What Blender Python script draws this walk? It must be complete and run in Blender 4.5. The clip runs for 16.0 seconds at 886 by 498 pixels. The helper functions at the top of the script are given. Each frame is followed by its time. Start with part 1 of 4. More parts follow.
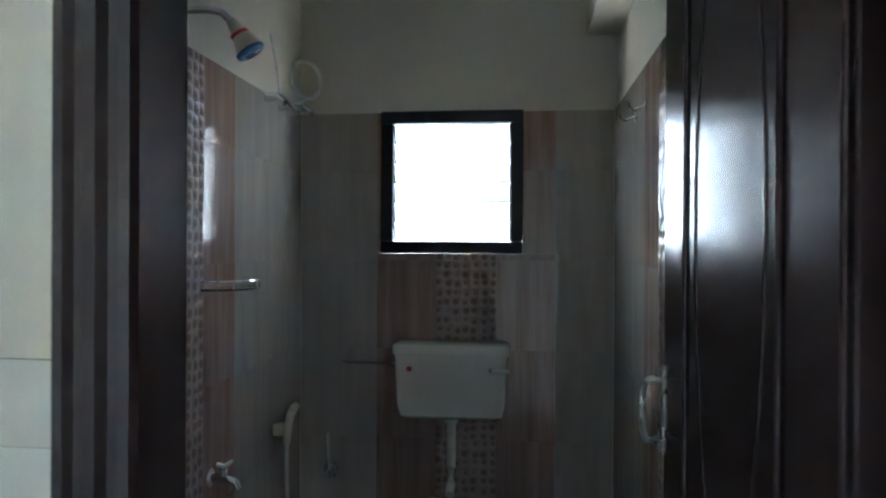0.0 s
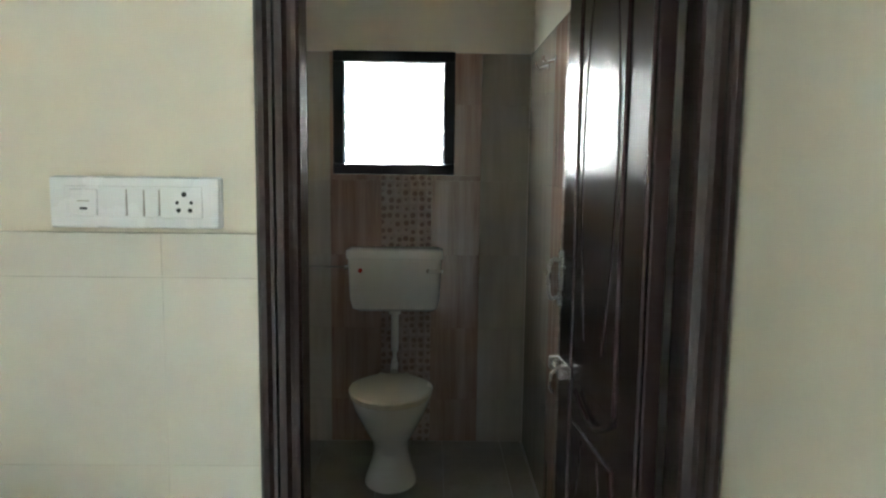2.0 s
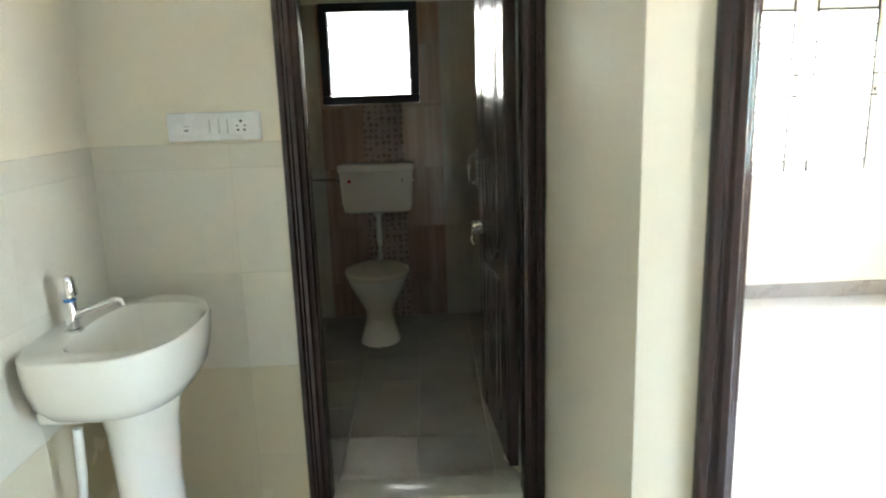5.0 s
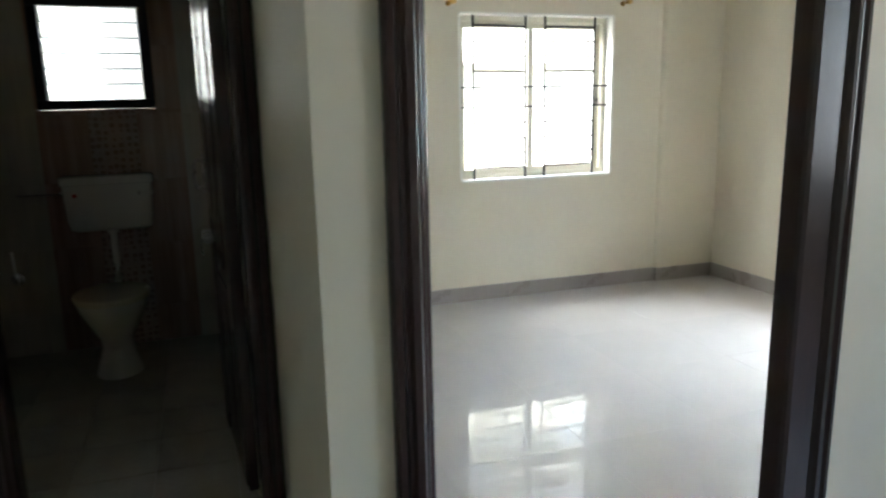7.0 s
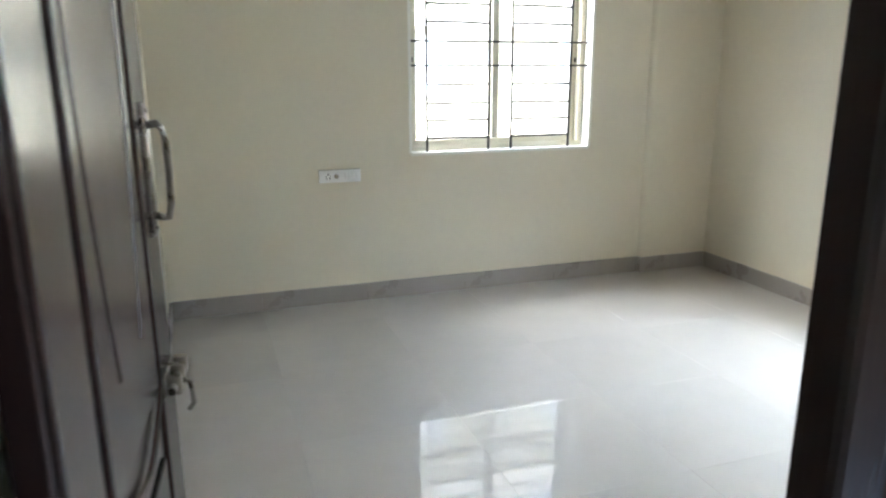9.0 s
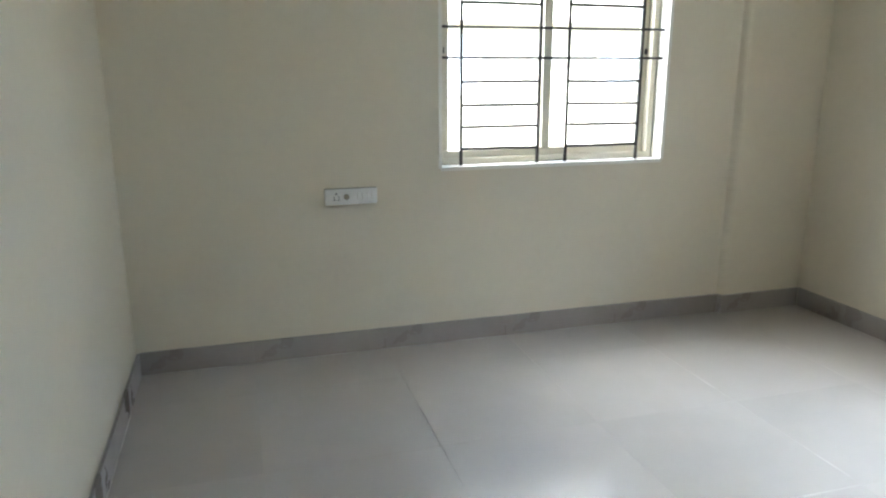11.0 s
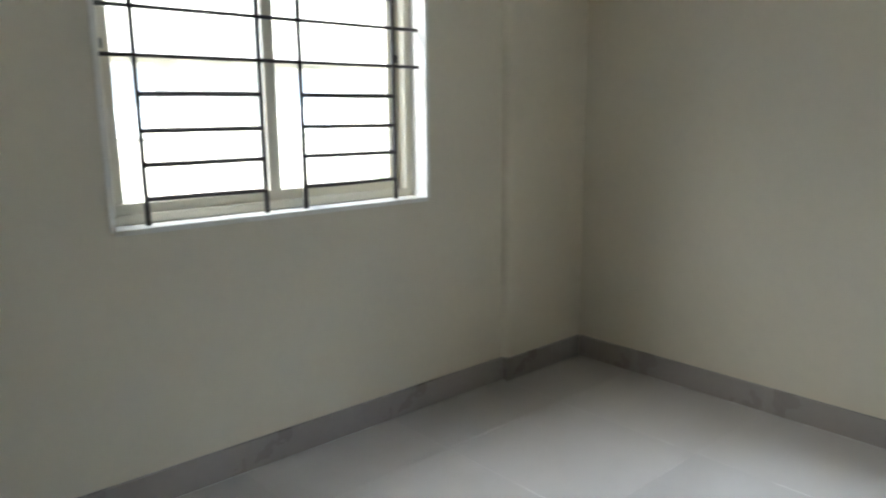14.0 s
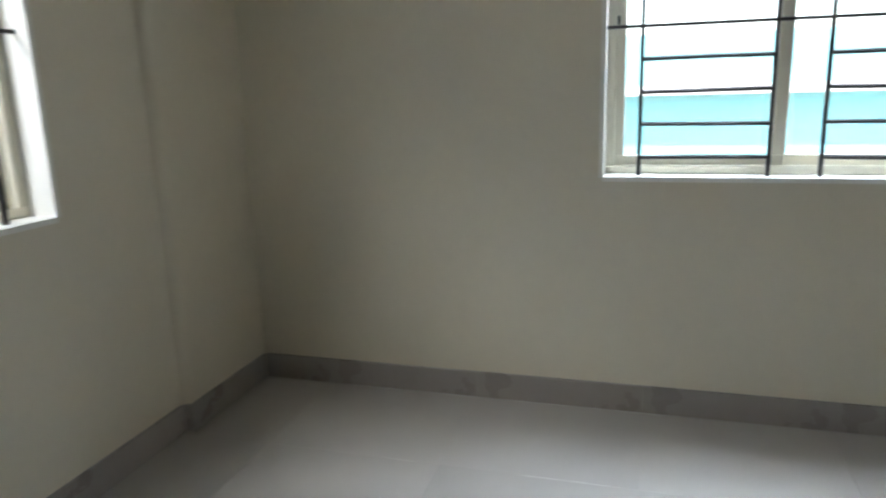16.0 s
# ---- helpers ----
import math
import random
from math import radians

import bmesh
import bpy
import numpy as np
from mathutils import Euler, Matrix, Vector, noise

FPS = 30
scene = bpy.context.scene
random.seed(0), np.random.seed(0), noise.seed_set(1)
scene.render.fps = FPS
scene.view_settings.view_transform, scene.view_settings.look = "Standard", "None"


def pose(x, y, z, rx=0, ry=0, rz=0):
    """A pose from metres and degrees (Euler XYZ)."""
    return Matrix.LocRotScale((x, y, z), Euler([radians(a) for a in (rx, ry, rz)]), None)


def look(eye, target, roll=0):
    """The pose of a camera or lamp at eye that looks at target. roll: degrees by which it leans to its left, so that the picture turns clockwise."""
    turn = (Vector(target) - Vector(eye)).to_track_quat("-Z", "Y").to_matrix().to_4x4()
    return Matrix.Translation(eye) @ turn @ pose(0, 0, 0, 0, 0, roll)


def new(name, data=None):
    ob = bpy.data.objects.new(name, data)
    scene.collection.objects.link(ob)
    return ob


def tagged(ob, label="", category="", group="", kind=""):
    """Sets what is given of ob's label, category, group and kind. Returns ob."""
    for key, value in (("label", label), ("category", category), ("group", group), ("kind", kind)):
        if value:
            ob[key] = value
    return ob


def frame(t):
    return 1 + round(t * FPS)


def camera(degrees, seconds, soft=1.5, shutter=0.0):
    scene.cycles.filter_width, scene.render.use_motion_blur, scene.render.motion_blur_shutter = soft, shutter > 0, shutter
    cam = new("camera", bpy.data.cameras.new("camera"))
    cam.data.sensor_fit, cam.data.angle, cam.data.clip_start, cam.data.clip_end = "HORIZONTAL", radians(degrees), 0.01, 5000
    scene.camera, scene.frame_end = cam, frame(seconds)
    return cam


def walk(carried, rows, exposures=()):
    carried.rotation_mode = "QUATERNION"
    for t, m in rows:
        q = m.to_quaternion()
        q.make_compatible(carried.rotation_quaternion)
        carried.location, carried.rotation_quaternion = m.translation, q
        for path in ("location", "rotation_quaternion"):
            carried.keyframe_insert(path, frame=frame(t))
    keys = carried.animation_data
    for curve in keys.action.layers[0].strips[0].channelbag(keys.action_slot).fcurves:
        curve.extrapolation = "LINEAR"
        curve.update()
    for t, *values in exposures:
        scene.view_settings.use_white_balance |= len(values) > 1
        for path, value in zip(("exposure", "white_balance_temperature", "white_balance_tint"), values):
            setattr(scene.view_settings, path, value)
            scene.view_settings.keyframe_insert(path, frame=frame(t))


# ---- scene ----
cam = camera(64.4, 16.0, soft=2.2, shutter=0.55)
PATH = [
    (0, (0.037, 0.414, 1.386), (-0.185, 2.402, 1.38), 0.3),
    (0.5, (0.015, 0.298, 1.395), (-0.138, 2.291, 1.323), 0.1),
    (1, (-0.071, 0.133, 1.391), (-0.063, 2.13, 1.275), 0.5),
    (1.5, (-0.102, -0.02, 1.399), (-0.015, 1.971, 1.223), 0.6),
    (2, (-0.061, -0.173, 1.403), (-0.031, 1.813, 1.169), 0.7),
    (2.5, (-0.026, -0.303, 1.403), (-0.043, 1.674, 1.101), -0.7),
    (3, (-0.044, -0.453, 1.41), (-0.047, 1.509, 1.021), -1.6),
    (5.5, (0.12, -1.165, 1.422), (0.181, 0.786, 0.985), -1.8),
    (6, (0.155, -1.165, 1.43), (0.502, 0.765, 1.02), -1.7),
    (6.5, (0.21, -1.175, 1.424), (0.698, 0.721, 1.017), -1.7),
    (7, (0.27, -1.057, 1.347), (0.895, 0.8, 0.943), -1.2),
    (7.5, (0.344, -0.943, 1.261), (1.094, 0.867, 0.856), -1.2),
    (8, (0.478, -0.825, 1.26), (1.319, 0.944, 0.818), -0.7),
    (8.5, (0.655, -0.675, 1.304), (1.377, 1.13, 0.837), -0.3),
    (9, (0.783, -0.473, 1.282), (1.408, 1.364, 0.794), -0.2),
    (9.5, (0.885, -0.28, 1.295), (1.503, 1.553, 0.787), 0.5),
    (10, (0.918, -0.06, 1.29), (1.447, 1.802, 0.784), -0.1),
    (12.5, (1.195, 0.839, 1.221), (1.963, 2.63, 0.772), 0.3),
    (13, (1.211, 1.032, 1.208), (2.167, 2.733, 0.769), 0.2),
    (13.5, (1.223, 1.186, 1.167), (2.36, 2.781, 0.765), 0.1),
    (14, (1.32, 1.32, 1.151), (2.613, 2.798, 0.771), -0.6),
    (14.5, (1.385, 1.389, 1.181), (2.823, 2.72, 0.781), -0.3),
    (15, (1.412, 1.561, 1.166), (3.036, 2.656, 0.764), -0.8),
    (15.5, (1.431, 1.712, 1.157), (3.199, 2.543, 0.729), -1.3),
    (16, (1.535, 1.829, 1.152), (3.401, 2.389, 0.7), -1.7),
]
EXPOSURES = [(0, 6.7, 4900, 10), (1.5, 6.95, 5500, 10), (3, 7.28, 6050, 10), (5.5, 6.5, 6000, 10), (6.3, 5.6, 5900, 10), (7, 4.72, 5880, 10), (8, 4.72, 5880, 10),
             (10, 4.52, 5880, 10), (12.5, 3.95, 5800, 10), (16, 3.42, 5850, 10)]
SKY = 0.15
LAMPS = [
    ("hall_daylight", (3.93, -2.05, 1.45), (-0.9, 0.0, 1.0), 0.95, 0.95, 0.5, (0.80, 0.90, 1.0)),
    ("east_sky", (4.75, 1.42, 2.6), (2.9, 1.6, 0.0), 1.2, 0.9, 15, (0.88, 0.95, 1.0)),
    ("north_sky", (1.75, 4.35, 2.75), (3.0, 3.3, 0.4), 1.0, 0.7, 5, (1.0, 0.97, 0.90)),
]
walk(cam, [(t, look(eye, target, roll)) for t, eye, target, roll in PATH],
     exposures=EXPOSURES)

# ---- world, sun, lights ----
world = bpy.data.worlds.new("sky")
scene.world = world
world.use_nodes = True
wn = world.node_tree
bg = next(n for n in wn.nodes if n.type == "BACKGROUND")
sky = wn.nodes.new("ShaderNodeTexSky")
sky.sky_type = "NISHITA"
sky.sun_disc = False
sky.sun_elevation, sky.sun_rotation = radians(58), radians(215)
sky.dust_density, sky.air_density = 3.0, 1.2
wn.links.new(sky.outputs[0], bg.inputs[0])
bg.inputs[1].default_value = SKY
sun_data = bpy.data.lights.new("sun", "SUN")
sun_data.energy, sun_data.angle, sun_data.color = 3.5, radians(0.6), (1, 0.95, 0.86)
sun = new("sun", sun_data)
az = radians(215)
sun_way = Vector((math.sin(az) * math.cos(radians(58)), math.cos(az) * math.cos(radians(58)), math.sin(radians(58))))
sun.matrix_world = look(sun_way * 40, (0, 0, 0))


def window_light(name, eye, target, w, h, power, color):
    d = bpy.data.lights.new(name, "AREA")
    d.shape, d.size, d.size_y, d.energy, d.color = "RECTANGLE", w, h, power, color
    o = new(name, d)
    o.matrix_world = look(eye, target)
    return o


# daylight in the openings of the hall behind the walk, and in the louvred window
for lamp in LAMPS:
    window_light(*lamp)


# ---- materials ----
def material(name, color, rough=0.5, metal=0.0, vary=0.08, scale=3.0, grain=60.0, bump=0.0, bump_scale=80.0, color2=None,
             coat=0.0, stretch=(1, 1, 1), piece=0.0, rough_vary=0.08, spec=0.5, coat_rough=0.08):
    """Two-scale variation of colour and gloss, with fine relief."""
    m = bpy.data.materials.new(name)
    m.use_nodes = True
    nt = m.node_tree
    n, l = nt.nodes, nt.links
    b = n["Principled BSDF"]
    tc = n.new("ShaderNodeTexCoord")
    mp = n.new("ShaderNodeMapping")
    mp.inputs["Scale"].default_value = stretch
    l.new(tc.outputs["Object"], mp.inputs[0])
    if piece:
        shift_info = n.new("ShaderNodeObjectInfo")
        shift = n.new("ShaderNodeMath")
        shift.operation = "MULTIPLY"
        shift.inputs[1].default_value = 60
        l.new(shift_info.outputs["Random"], shift.inputs[0])
        l.new(shift.outputs[0], mp.inputs["Location"])
    big = n.new("ShaderNodeTexNoise")
    big.inputs["Scale"].default_value, big.inputs["Detail"].default_value = scale, 4
    small = n.new("ShaderNodeTexNoise")
    small.inputs["Scale"].default_value, small.inputs["Detail"].default_value = grain, 3
    l.new(mp.outputs[0], big.inputs["Vector"])
    l.new(mp.outputs[0], small.inputs["Vector"])
    mixf = n.new("ShaderNodeMath")
    mixf.operation = "MULTIPLY_ADD"
    l.new(small.outputs[0], mixf.inputs[0])
    mixf.inputs[1].default_value = 0.35
    l.new(big.outputs[0], mixf.inputs[2])
    ramp = n.new("ShaderNodeValToRGB")
    c2 = color2 or tuple(min(1, c * (1 + vary)) for c in color)
    c1 = color if color2 else tuple(c * (1 - vary) for c in color)
    ramp.color_ramp.elements[0].position, ramp.color_ramp.elements[1].position = 0.45, 0.9
    ramp.color_ramp.elements[0].color = (*c1, 1)
    ramp.color_ramp.elements[1].color = (*c2, 1)
    l.new(mixf.outputs[0], ramp.inputs[0])
    out = ramp.outputs[0]
    if piece:
        info = n.new("ShaderNodeObjectInfo")
        mr = n.new("ShaderNodeMapRange")
        mr.inputs[3].default_value, mr.inputs[4].default_value = 1 - piece, 1 + piece
        l.new(info.outputs["Random"], mr.inputs[0])
        hsv = n.new("ShaderNodeHueSaturation")
        l.new(mr.outputs[0], hsv.inputs["Value"])
        l.new(out, hsv.inputs["Color"])
        out = hsv.outputs[0]
    l.new(out, b.inputs["Base Color"])
    mr2 = n.new("ShaderNodeMapRange")
    mr2.inputs[1].default_value, mr2.inputs[2].default_value = 0.3, 0.7
    mr2.inputs[3].default_value, mr2.inputs[4].default_value = max(0.02, rough - rough_vary), rough + rough_vary
    l.new(big.outputs[0], mr2.inputs[0])
    l.new(mr2.outputs[0], b.inputs["Roughness"])
    b.inputs["Metallic"].default_value = metal
    b.inputs["Coat Weight"].default_value = coat
    b.inputs["Coat Roughness"].default_value = coat_rough
    b.inputs["Specular IOR Level"].default_value = spec
    if bump:
        bt = n.new("ShaderNodeTexNoise")
        bt.inputs["Scale"].default_value, bt.inputs["Detail"].default_value = bump_scale, 4
        l.new(mp.outputs[0], bt.inputs["Vector"])
        bn = n.new("ShaderNodeBump")
        bn.inputs["Strength"].default_value, bn.inputs["Distance"].default_value = bump, 0.01
        l.new(bt.outputs[0], bn.inputs["Height"])
        l.new(bn.outputs[0], b.inputs["Normal"])
    return m


CREAM = material("cream_wall_paint", (0.725, 0.662, 0.525), 0.55, vary=0.035, scale=1.3, grain=25, bump=0.06, bump_scale=18)
REVEAL = material("pale_cream_paint", (0.84, 0.82, 0.75), 0.5, vary=0.03, scale=2, bump=0.05, bump_scale=25)
CEIL = material("white_ceiling_paint", (0.8, 0.79, 0.75), 0.7, vary=0.03, bump=0.05)
FLOOR = material("polished_vitrified_tile", (0.43, 0.402, 0.366), 0.34, vary=0.0, scale=1.3, grain=6, color2=(0.50, 0.47, 0.428), piece=0.012, rough_vary=0.05, spec=0.3, coat=0.48, coat_rough=0.015)
SKIRT = material("grey_brown_skirting_tile", (0.34, 0.305, 0.275), 0.3, vary=0.05, scale=4, grain=40)
GROUT = material("tile_grout", (0.48, 0.45, 0.4), 0.8, vary=0.15, scale=10)
DADO = material("cream_ceramic_tile", (0.66, 0.62, 0.52), 0.22, vary=0.04, scale=3, grain=30, piece=0.02, rough_vary=0.05)
DADO_LOW = material("sand_ceramic_tile", (0.63, 0.56, 0.40), 0.24, vary=0.04, scale=3, grain=30, piece=0.02, rough_vary=0.05)
BATH_TILE = material("beige_bath_tile", (0.41, 0.355, 0.285), 0.09, vary=0.0, scale=3, grain=8, color2=(0.50, 0.44, 0.36), stretch=(6, 6, 0.6), piece=0.02, rough_vary=0.03)
WOOD_TILE = material("wood_print_tile", (0.29, 0.175, 0.13), 0.09, vary=0.0, scale=2.5, grain=12, color2=(0.46, 0.33, 0.26), stretch=(9, 9, 0.5), piece=0.07, rough_vary=0.03)
BATH_FLOOR = material("grey_bath_floor_tile", (0.27, 0.235, 0.17), 0.3, vary=0.0, scale=3.2, grain=60, color2=(0.39, 0.345, 0.265), piece=0.04, bump=0.03, bump_scale=120, rough_vary=0.02)
DARKWOOD = material("dark_brown_varnish", (0.032, 0.018, 0.0165), 0.22, vary=0.0, scale=2, grain=30, color2=(0.044, 0.0245, 0.022), stretch=(6, 6, 0.5), bump=0.008, bump_scale=40, coat=0.0, rough_vary=0.02)
BLACK = material("black_painted_frame", (0.012, 0.013, 0.016), 0.45, vary=0.2)
IRON = material("dark_iron_bar", (0.035, 0.03, 0.028), 0.5, vary=0.2, scale=20, bump=0.1)
CERAMIC = material("glazed_cream_ceramic", (0.78, 0.75, 0.66), 0.1, vary=0.02, scale=4, coat=0.4, rough_vary=0.03)
SEAT = material("cream_plastic_seat", (0.72, 0.66, 0.5), 0.25, vary=0.02)
CHROME = material("chrome", (0.75, 0.75, 0.76), 0.09, metal=1.0, vary=0.05, rough_vary=0.04)
STEEL = material("worn_steel", (0.3, 0.275, 0.25), 0.3, metal=1.0, vary=0.12, scale=30)
BRASS = material("brass", (0.62, 0.43, 0.15), 0.22, metal=1.0, vary=0.1)
PLASTIC = material("white_switch_plastic", (0.80, 0.80, 0.78), 0.28, vary=0.015)
BOXSIDE = material("aged_plastic_side", (0.36, 0.32, 0.25), 0.5, vary=0.1)
HOLE = material("black_socket_hole", (0.01, 0.01, 0.01), 0.6, vary=0.1)
UPVC = material("cream_aluminium_section", (0.72, 0.68, 0.55), 0.35, vary=0.03)
PVC = material("pale_pvc_pipe", (0.72, 0.68, 0.45), 0.4, vary=0.06, scale=15)
WHITEHOSE = material("white_hose", (0.75, 0.73, 0.66), 0.35, vary=0.05)
BLUE = material("blue_shower_face", (0.05, 0.13, 0.30), 0.25, vary=0.2, scale=40)
RED = material("red_plastic_ring", (0.5, 0.06, 0.05), 0.3)
STONE = material("grey_marble_threshold", (0.38, 0.36, 0.30), 0.16, vary=0.0, scale=5, grain=25, color2=(0.55, 0.52, 0.45), rough_vary=0.05)
CONCRETE = material("grey_plaster", (0.36, 0.35, 0.325), 0.8, vary=0.15, bump=0.2)
SHAFT = material("weathered_cement_render", (0.27, 0.26, 0.24), 0.85, vary=0.2, bump=0.2)
EARTH = material("dry_earth", (0.34, 0.31, 0.26), 0.9, vary=0.25, scale=0.4, grain=3)
HOUSE_Y = material("weathered_yellow_facade", (0.24, 0.245, 0.205), 0.8, color2=(0.58, 0.55, 0.43), scale=0.9, grain=3.5)
HOUSE_W = material("whitewashed_facade", (0.75, 0.74, 0.70), 0.75, vary=0.06, scale=0.7)
TEAL = material("teal_painted_facade", (0.12, 0.27, 0.285), 0.7, vary=0.08, scale=0.7)
PINK = material("pink_painted_band", (0.62, 0.25, 0.35), 0.7, vary=0.08)
TEAL_EDGE = material("cut_glass_edge", (0.02, 0.05, 0.06), 0.2, vary=0.1)
CURTAIN = material("pale_curtain_behind_glass", (0.5, 0.56, 0.58), 0.3, vary=0.1)
LEAF = material("mango_leaf", (0.045, 0.09, 0.025), 0.45, vary=0.3, scale=1.5, grain=8)
BARK = material("grey_bark", (0.12, 0.09, 0.06), 0.9, vary=0.2, scale=5, bump=0.3)


def flower_material():
    """Beige tile with rings of pebble-like spots."""
    m = material("pebble_flower_tile", (0.38, 0.30, 0.25), 0.10, vary=0.08, scale=4, rough_vary=0.03)
    n, l = m.node_tree.nodes, m.node_tree.links
    tc = n.new("ShaderNodeTexCoord")
    v = n.new("ShaderNodeTexVoronoi")
    v.inputs["Scale"].default_value = 26
    v.inputs["Randomness"].default_value = 0.35
    l.new(tc.outputs["Object"], v.inputs["Vector"])
    r = n.new("ShaderNodeValToRGB")
    r.color_ramp.elements[0].position, r.color_ramp.elements[1].position = 0.30, 0.40
    r.color_ramp.elements[0].color = (0.27, 0.185, 0.15, 1)
    r.color_ramp.elements[1].color = (0.42, 0.325, 0.27, 1)
    l.new(v.outputs["Distance"], r.inputs[0])
    l.new(r.outputs[0], n["Principled BSDF"].inputs["Base Color"])
    bn = n.new("ShaderNodeBump")
    bn.inputs["Strength"].default_value, bn.inputs["Distance"].default_value = 0.9, 0.012
    l.new(v.outputs["Distance"], bn.inputs["Height"])
    l.new(bn.outputs[0], n["Principled BSDF"].inputs["Normal"])
    return m


def glass_material(name, tint, rough=0.0):
    m = bpy.data.materials.new(name)
    m.use_nodes = True
    b = m.node_tree.nodes["Principled BSDF"]
    b.inputs["Base Color"].default_value = (*tint, 1)
    b.inputs["Transmission Weight"].default_value = 1
    b.inputs["Roughness"].default_value = rough
    b.inputs["IOR"].default_value = 1.45
    return m


FLOWER = flower_material()
GLASS = glass_material("clear_pane", (0.97, 0.98, 0.98))
FROST = glass_material("frosted_louvre", (0.9, 0.96, 0.97), 0.25)
CLEAR = glass_material("clear_shelf_plastic", (0.95, 0.97, 0.97), 0.03)


# ---- mesh helpers ----
def box(bm, a, b):
    vs = [bm.verts.new((x, y, z)) for x in (a[0], b[0]) for y in (a[1], b[1]) for z in (a[2], b[2])]
    for f in ((0, 1, 3, 2), (4, 6, 7, 5), (0, 4, 5, 1), (2, 3, 7, 6), (0, 2, 6, 4), (1, 5, 7, 3)):
        bm.faces.new([vs[i] for i in f])
    return vs


def rbox(bm, a, b, r=0.004, seg=2):
    """A box with rounded edges."""
    t = bmesh.new()
    box(t, a, b)
    bmesh.ops.recalc_face_normals(t, faces=t.faces)
    bmesh.ops.bevel(t, geom=t.edges[:], offset=r, segments=seg, affect="EDGES", profile=0.5)
    me = bpy.data.meshes.new("t")
    t.to_mesh(me)
    t.free()
    bm.from_mesh(me)
    bpy.data.meshes.remove(me)


def tube(bm, pts, r, seg=10, closed=False):
    """A round bar along a line of points; r may be a list."""
    pts = [Vector(p) for p in pts]
    k = len(pts)
    rings = []
    up = Vector((0.13, 0.21, 0.97))
    for i, p in enumerate(pts):
        a, c = (pts[(i - 1) % k], pts[(i + 1) % k]) if closed else (pts[max(i - 1, 0)], pts[min(i + 1, k - 1)])
        d = (c - a).normalized()
        s = d.cross(up)
        if s.length < 0.1:
            s = d.cross(Vector((1, 0.1, 0)))
        s.normalize()
        u = s.cross(d)
        rr = r[i] if isinstance(r, (list, tuple)) else r
        rings.append([bm.verts.new(p + (s * math.cos(2 * math.pi * j / seg) + u * math.sin(2 * math.pi * j / seg)) * rr) for j in range(seg)])
    for i in range(k if closed else k - 1):
        q, w = rings[i], rings[(i + 1) % k]
        for j in range(seg):
            bm.faces.new((q[j], q[(j + 1) % seg], w[(j + 1) % seg], w[j]))
    if not closed:
        bm.faces.new(rings[0][::-1])
        bm.faces.new(rings[-1])


def loft(bm, rings, cap=True):
    """Skin over rings of equal count."""
    vr = [[bm.verts.new(p) for p in ring] for ring in rings]
    n = len(vr[0])
    for q, w in zip(vr, vr[1:]):
        for j in range(n):
            bm.faces.new((q[j], q[(j + 1) % n], w[(j + 1) % n], w[j]))
    if cap:
        bm.faces.new(vr[0][::-1])
        bm.faces.new(vr[-1])


def mesh_of(name, bm, mat, smooth=False):
    bmesh.ops.recalc_face_normals(bm, faces=bm.faces)
    me = bpy.data.meshes.new(name)
    bm.to_mesh(me)
    bm.free()
    me.materials.append(mat)
    if smooth:
        for p in me.polygons:
            p.use_smooth = True
        me.set_sharp_from_angle(angle=radians(38))
    return me


def part(name, bm, mat, parent=None, label="", smooth=True, at=None):
    ob = new(name, mesh_of(name, bm, mat, smooth))
    if parent:
        ob.parent = parent
    if at is not None:
        ob.matrix_basis = at
    if label:
        tagged(ob, label)
    return ob


def thing(name, label, category, at=(0, 0, 0), rz=0, group="", kind=""):
    ob = new(name)
    ob.empty_display_size = 0.1
    ob.matrix_basis = pose(*at, 0, 0, rz)
    return tagged(ob, label, category, group, kind)


def structure(name, boxes, mat, label, category):
    bm = bmesh.new()
    for a, b in boxes:
        box(bm, a, b)
    ob = part(name, bm, mat, smooth=False)
    return tagged(ob, label, category, kind="structure")


def wall_x(x0, x1, y0, y1, z1, holes, z0=-0.1):
    """Boxes of a wall that runs along x, with (x, x, z, z) openings in order."""
    out, x = [], x0
    for a, b, c, d in holes:
        out.append(((x, y0, z0), (a, y1, z1)))
        if c > z0:
            out.append(((a, y0, z0), (b, y1, c)))
        out.append(((a, y0, d), (b, y1, z1)))
        x = b
    out.append(((x, y0, z0), (x1, y1, z1)))
    return out


def wall_y(y0, y1, x0, x1, z1, holes, z0=-0.1):
    return [((a[1], a[0], a[2]), (b[1], b[0], b[2])) for a, b in wall_x(y0, y1, x0, x1, z1, holes, z0)]


# ---- large structure ----
structure("wall_north", wall_x(-1.05, 4.12, 3.365, 3.55, 2.85, [(-0.556, 0.042, 1.357, 1.957), (1.902, 3.035, 0.834, 1.915)]),
          CREAM, "cream painted outer wall with two window openings", "wall")
structure("wall_east", wall_y(-4.15, 3.365, 3.945, 4.12, 2.85, [(-2.55, -1.55, 0.95, 1.95), (0.857, 1.987, 0.835, 1.905)]), CREAM,
          "cream painted outer wall with a grilled window", "wall")
structure("wall_west", [((-1.05, -4.15, -0.1), (-0.897, 0.957, 2.85)), ((-1.05, 0.957, -0.1), (-0.915, 3.365, 2.85))], CREAM,
          "cream painted wall behind the washbasin and shower", "wall")
structure("wall_partition", [((0.428, 0.02, -0.1), (0.546, 3.365, 2.85))], CREAM, "cream painted partition between bathroom and bedroom", "wall")
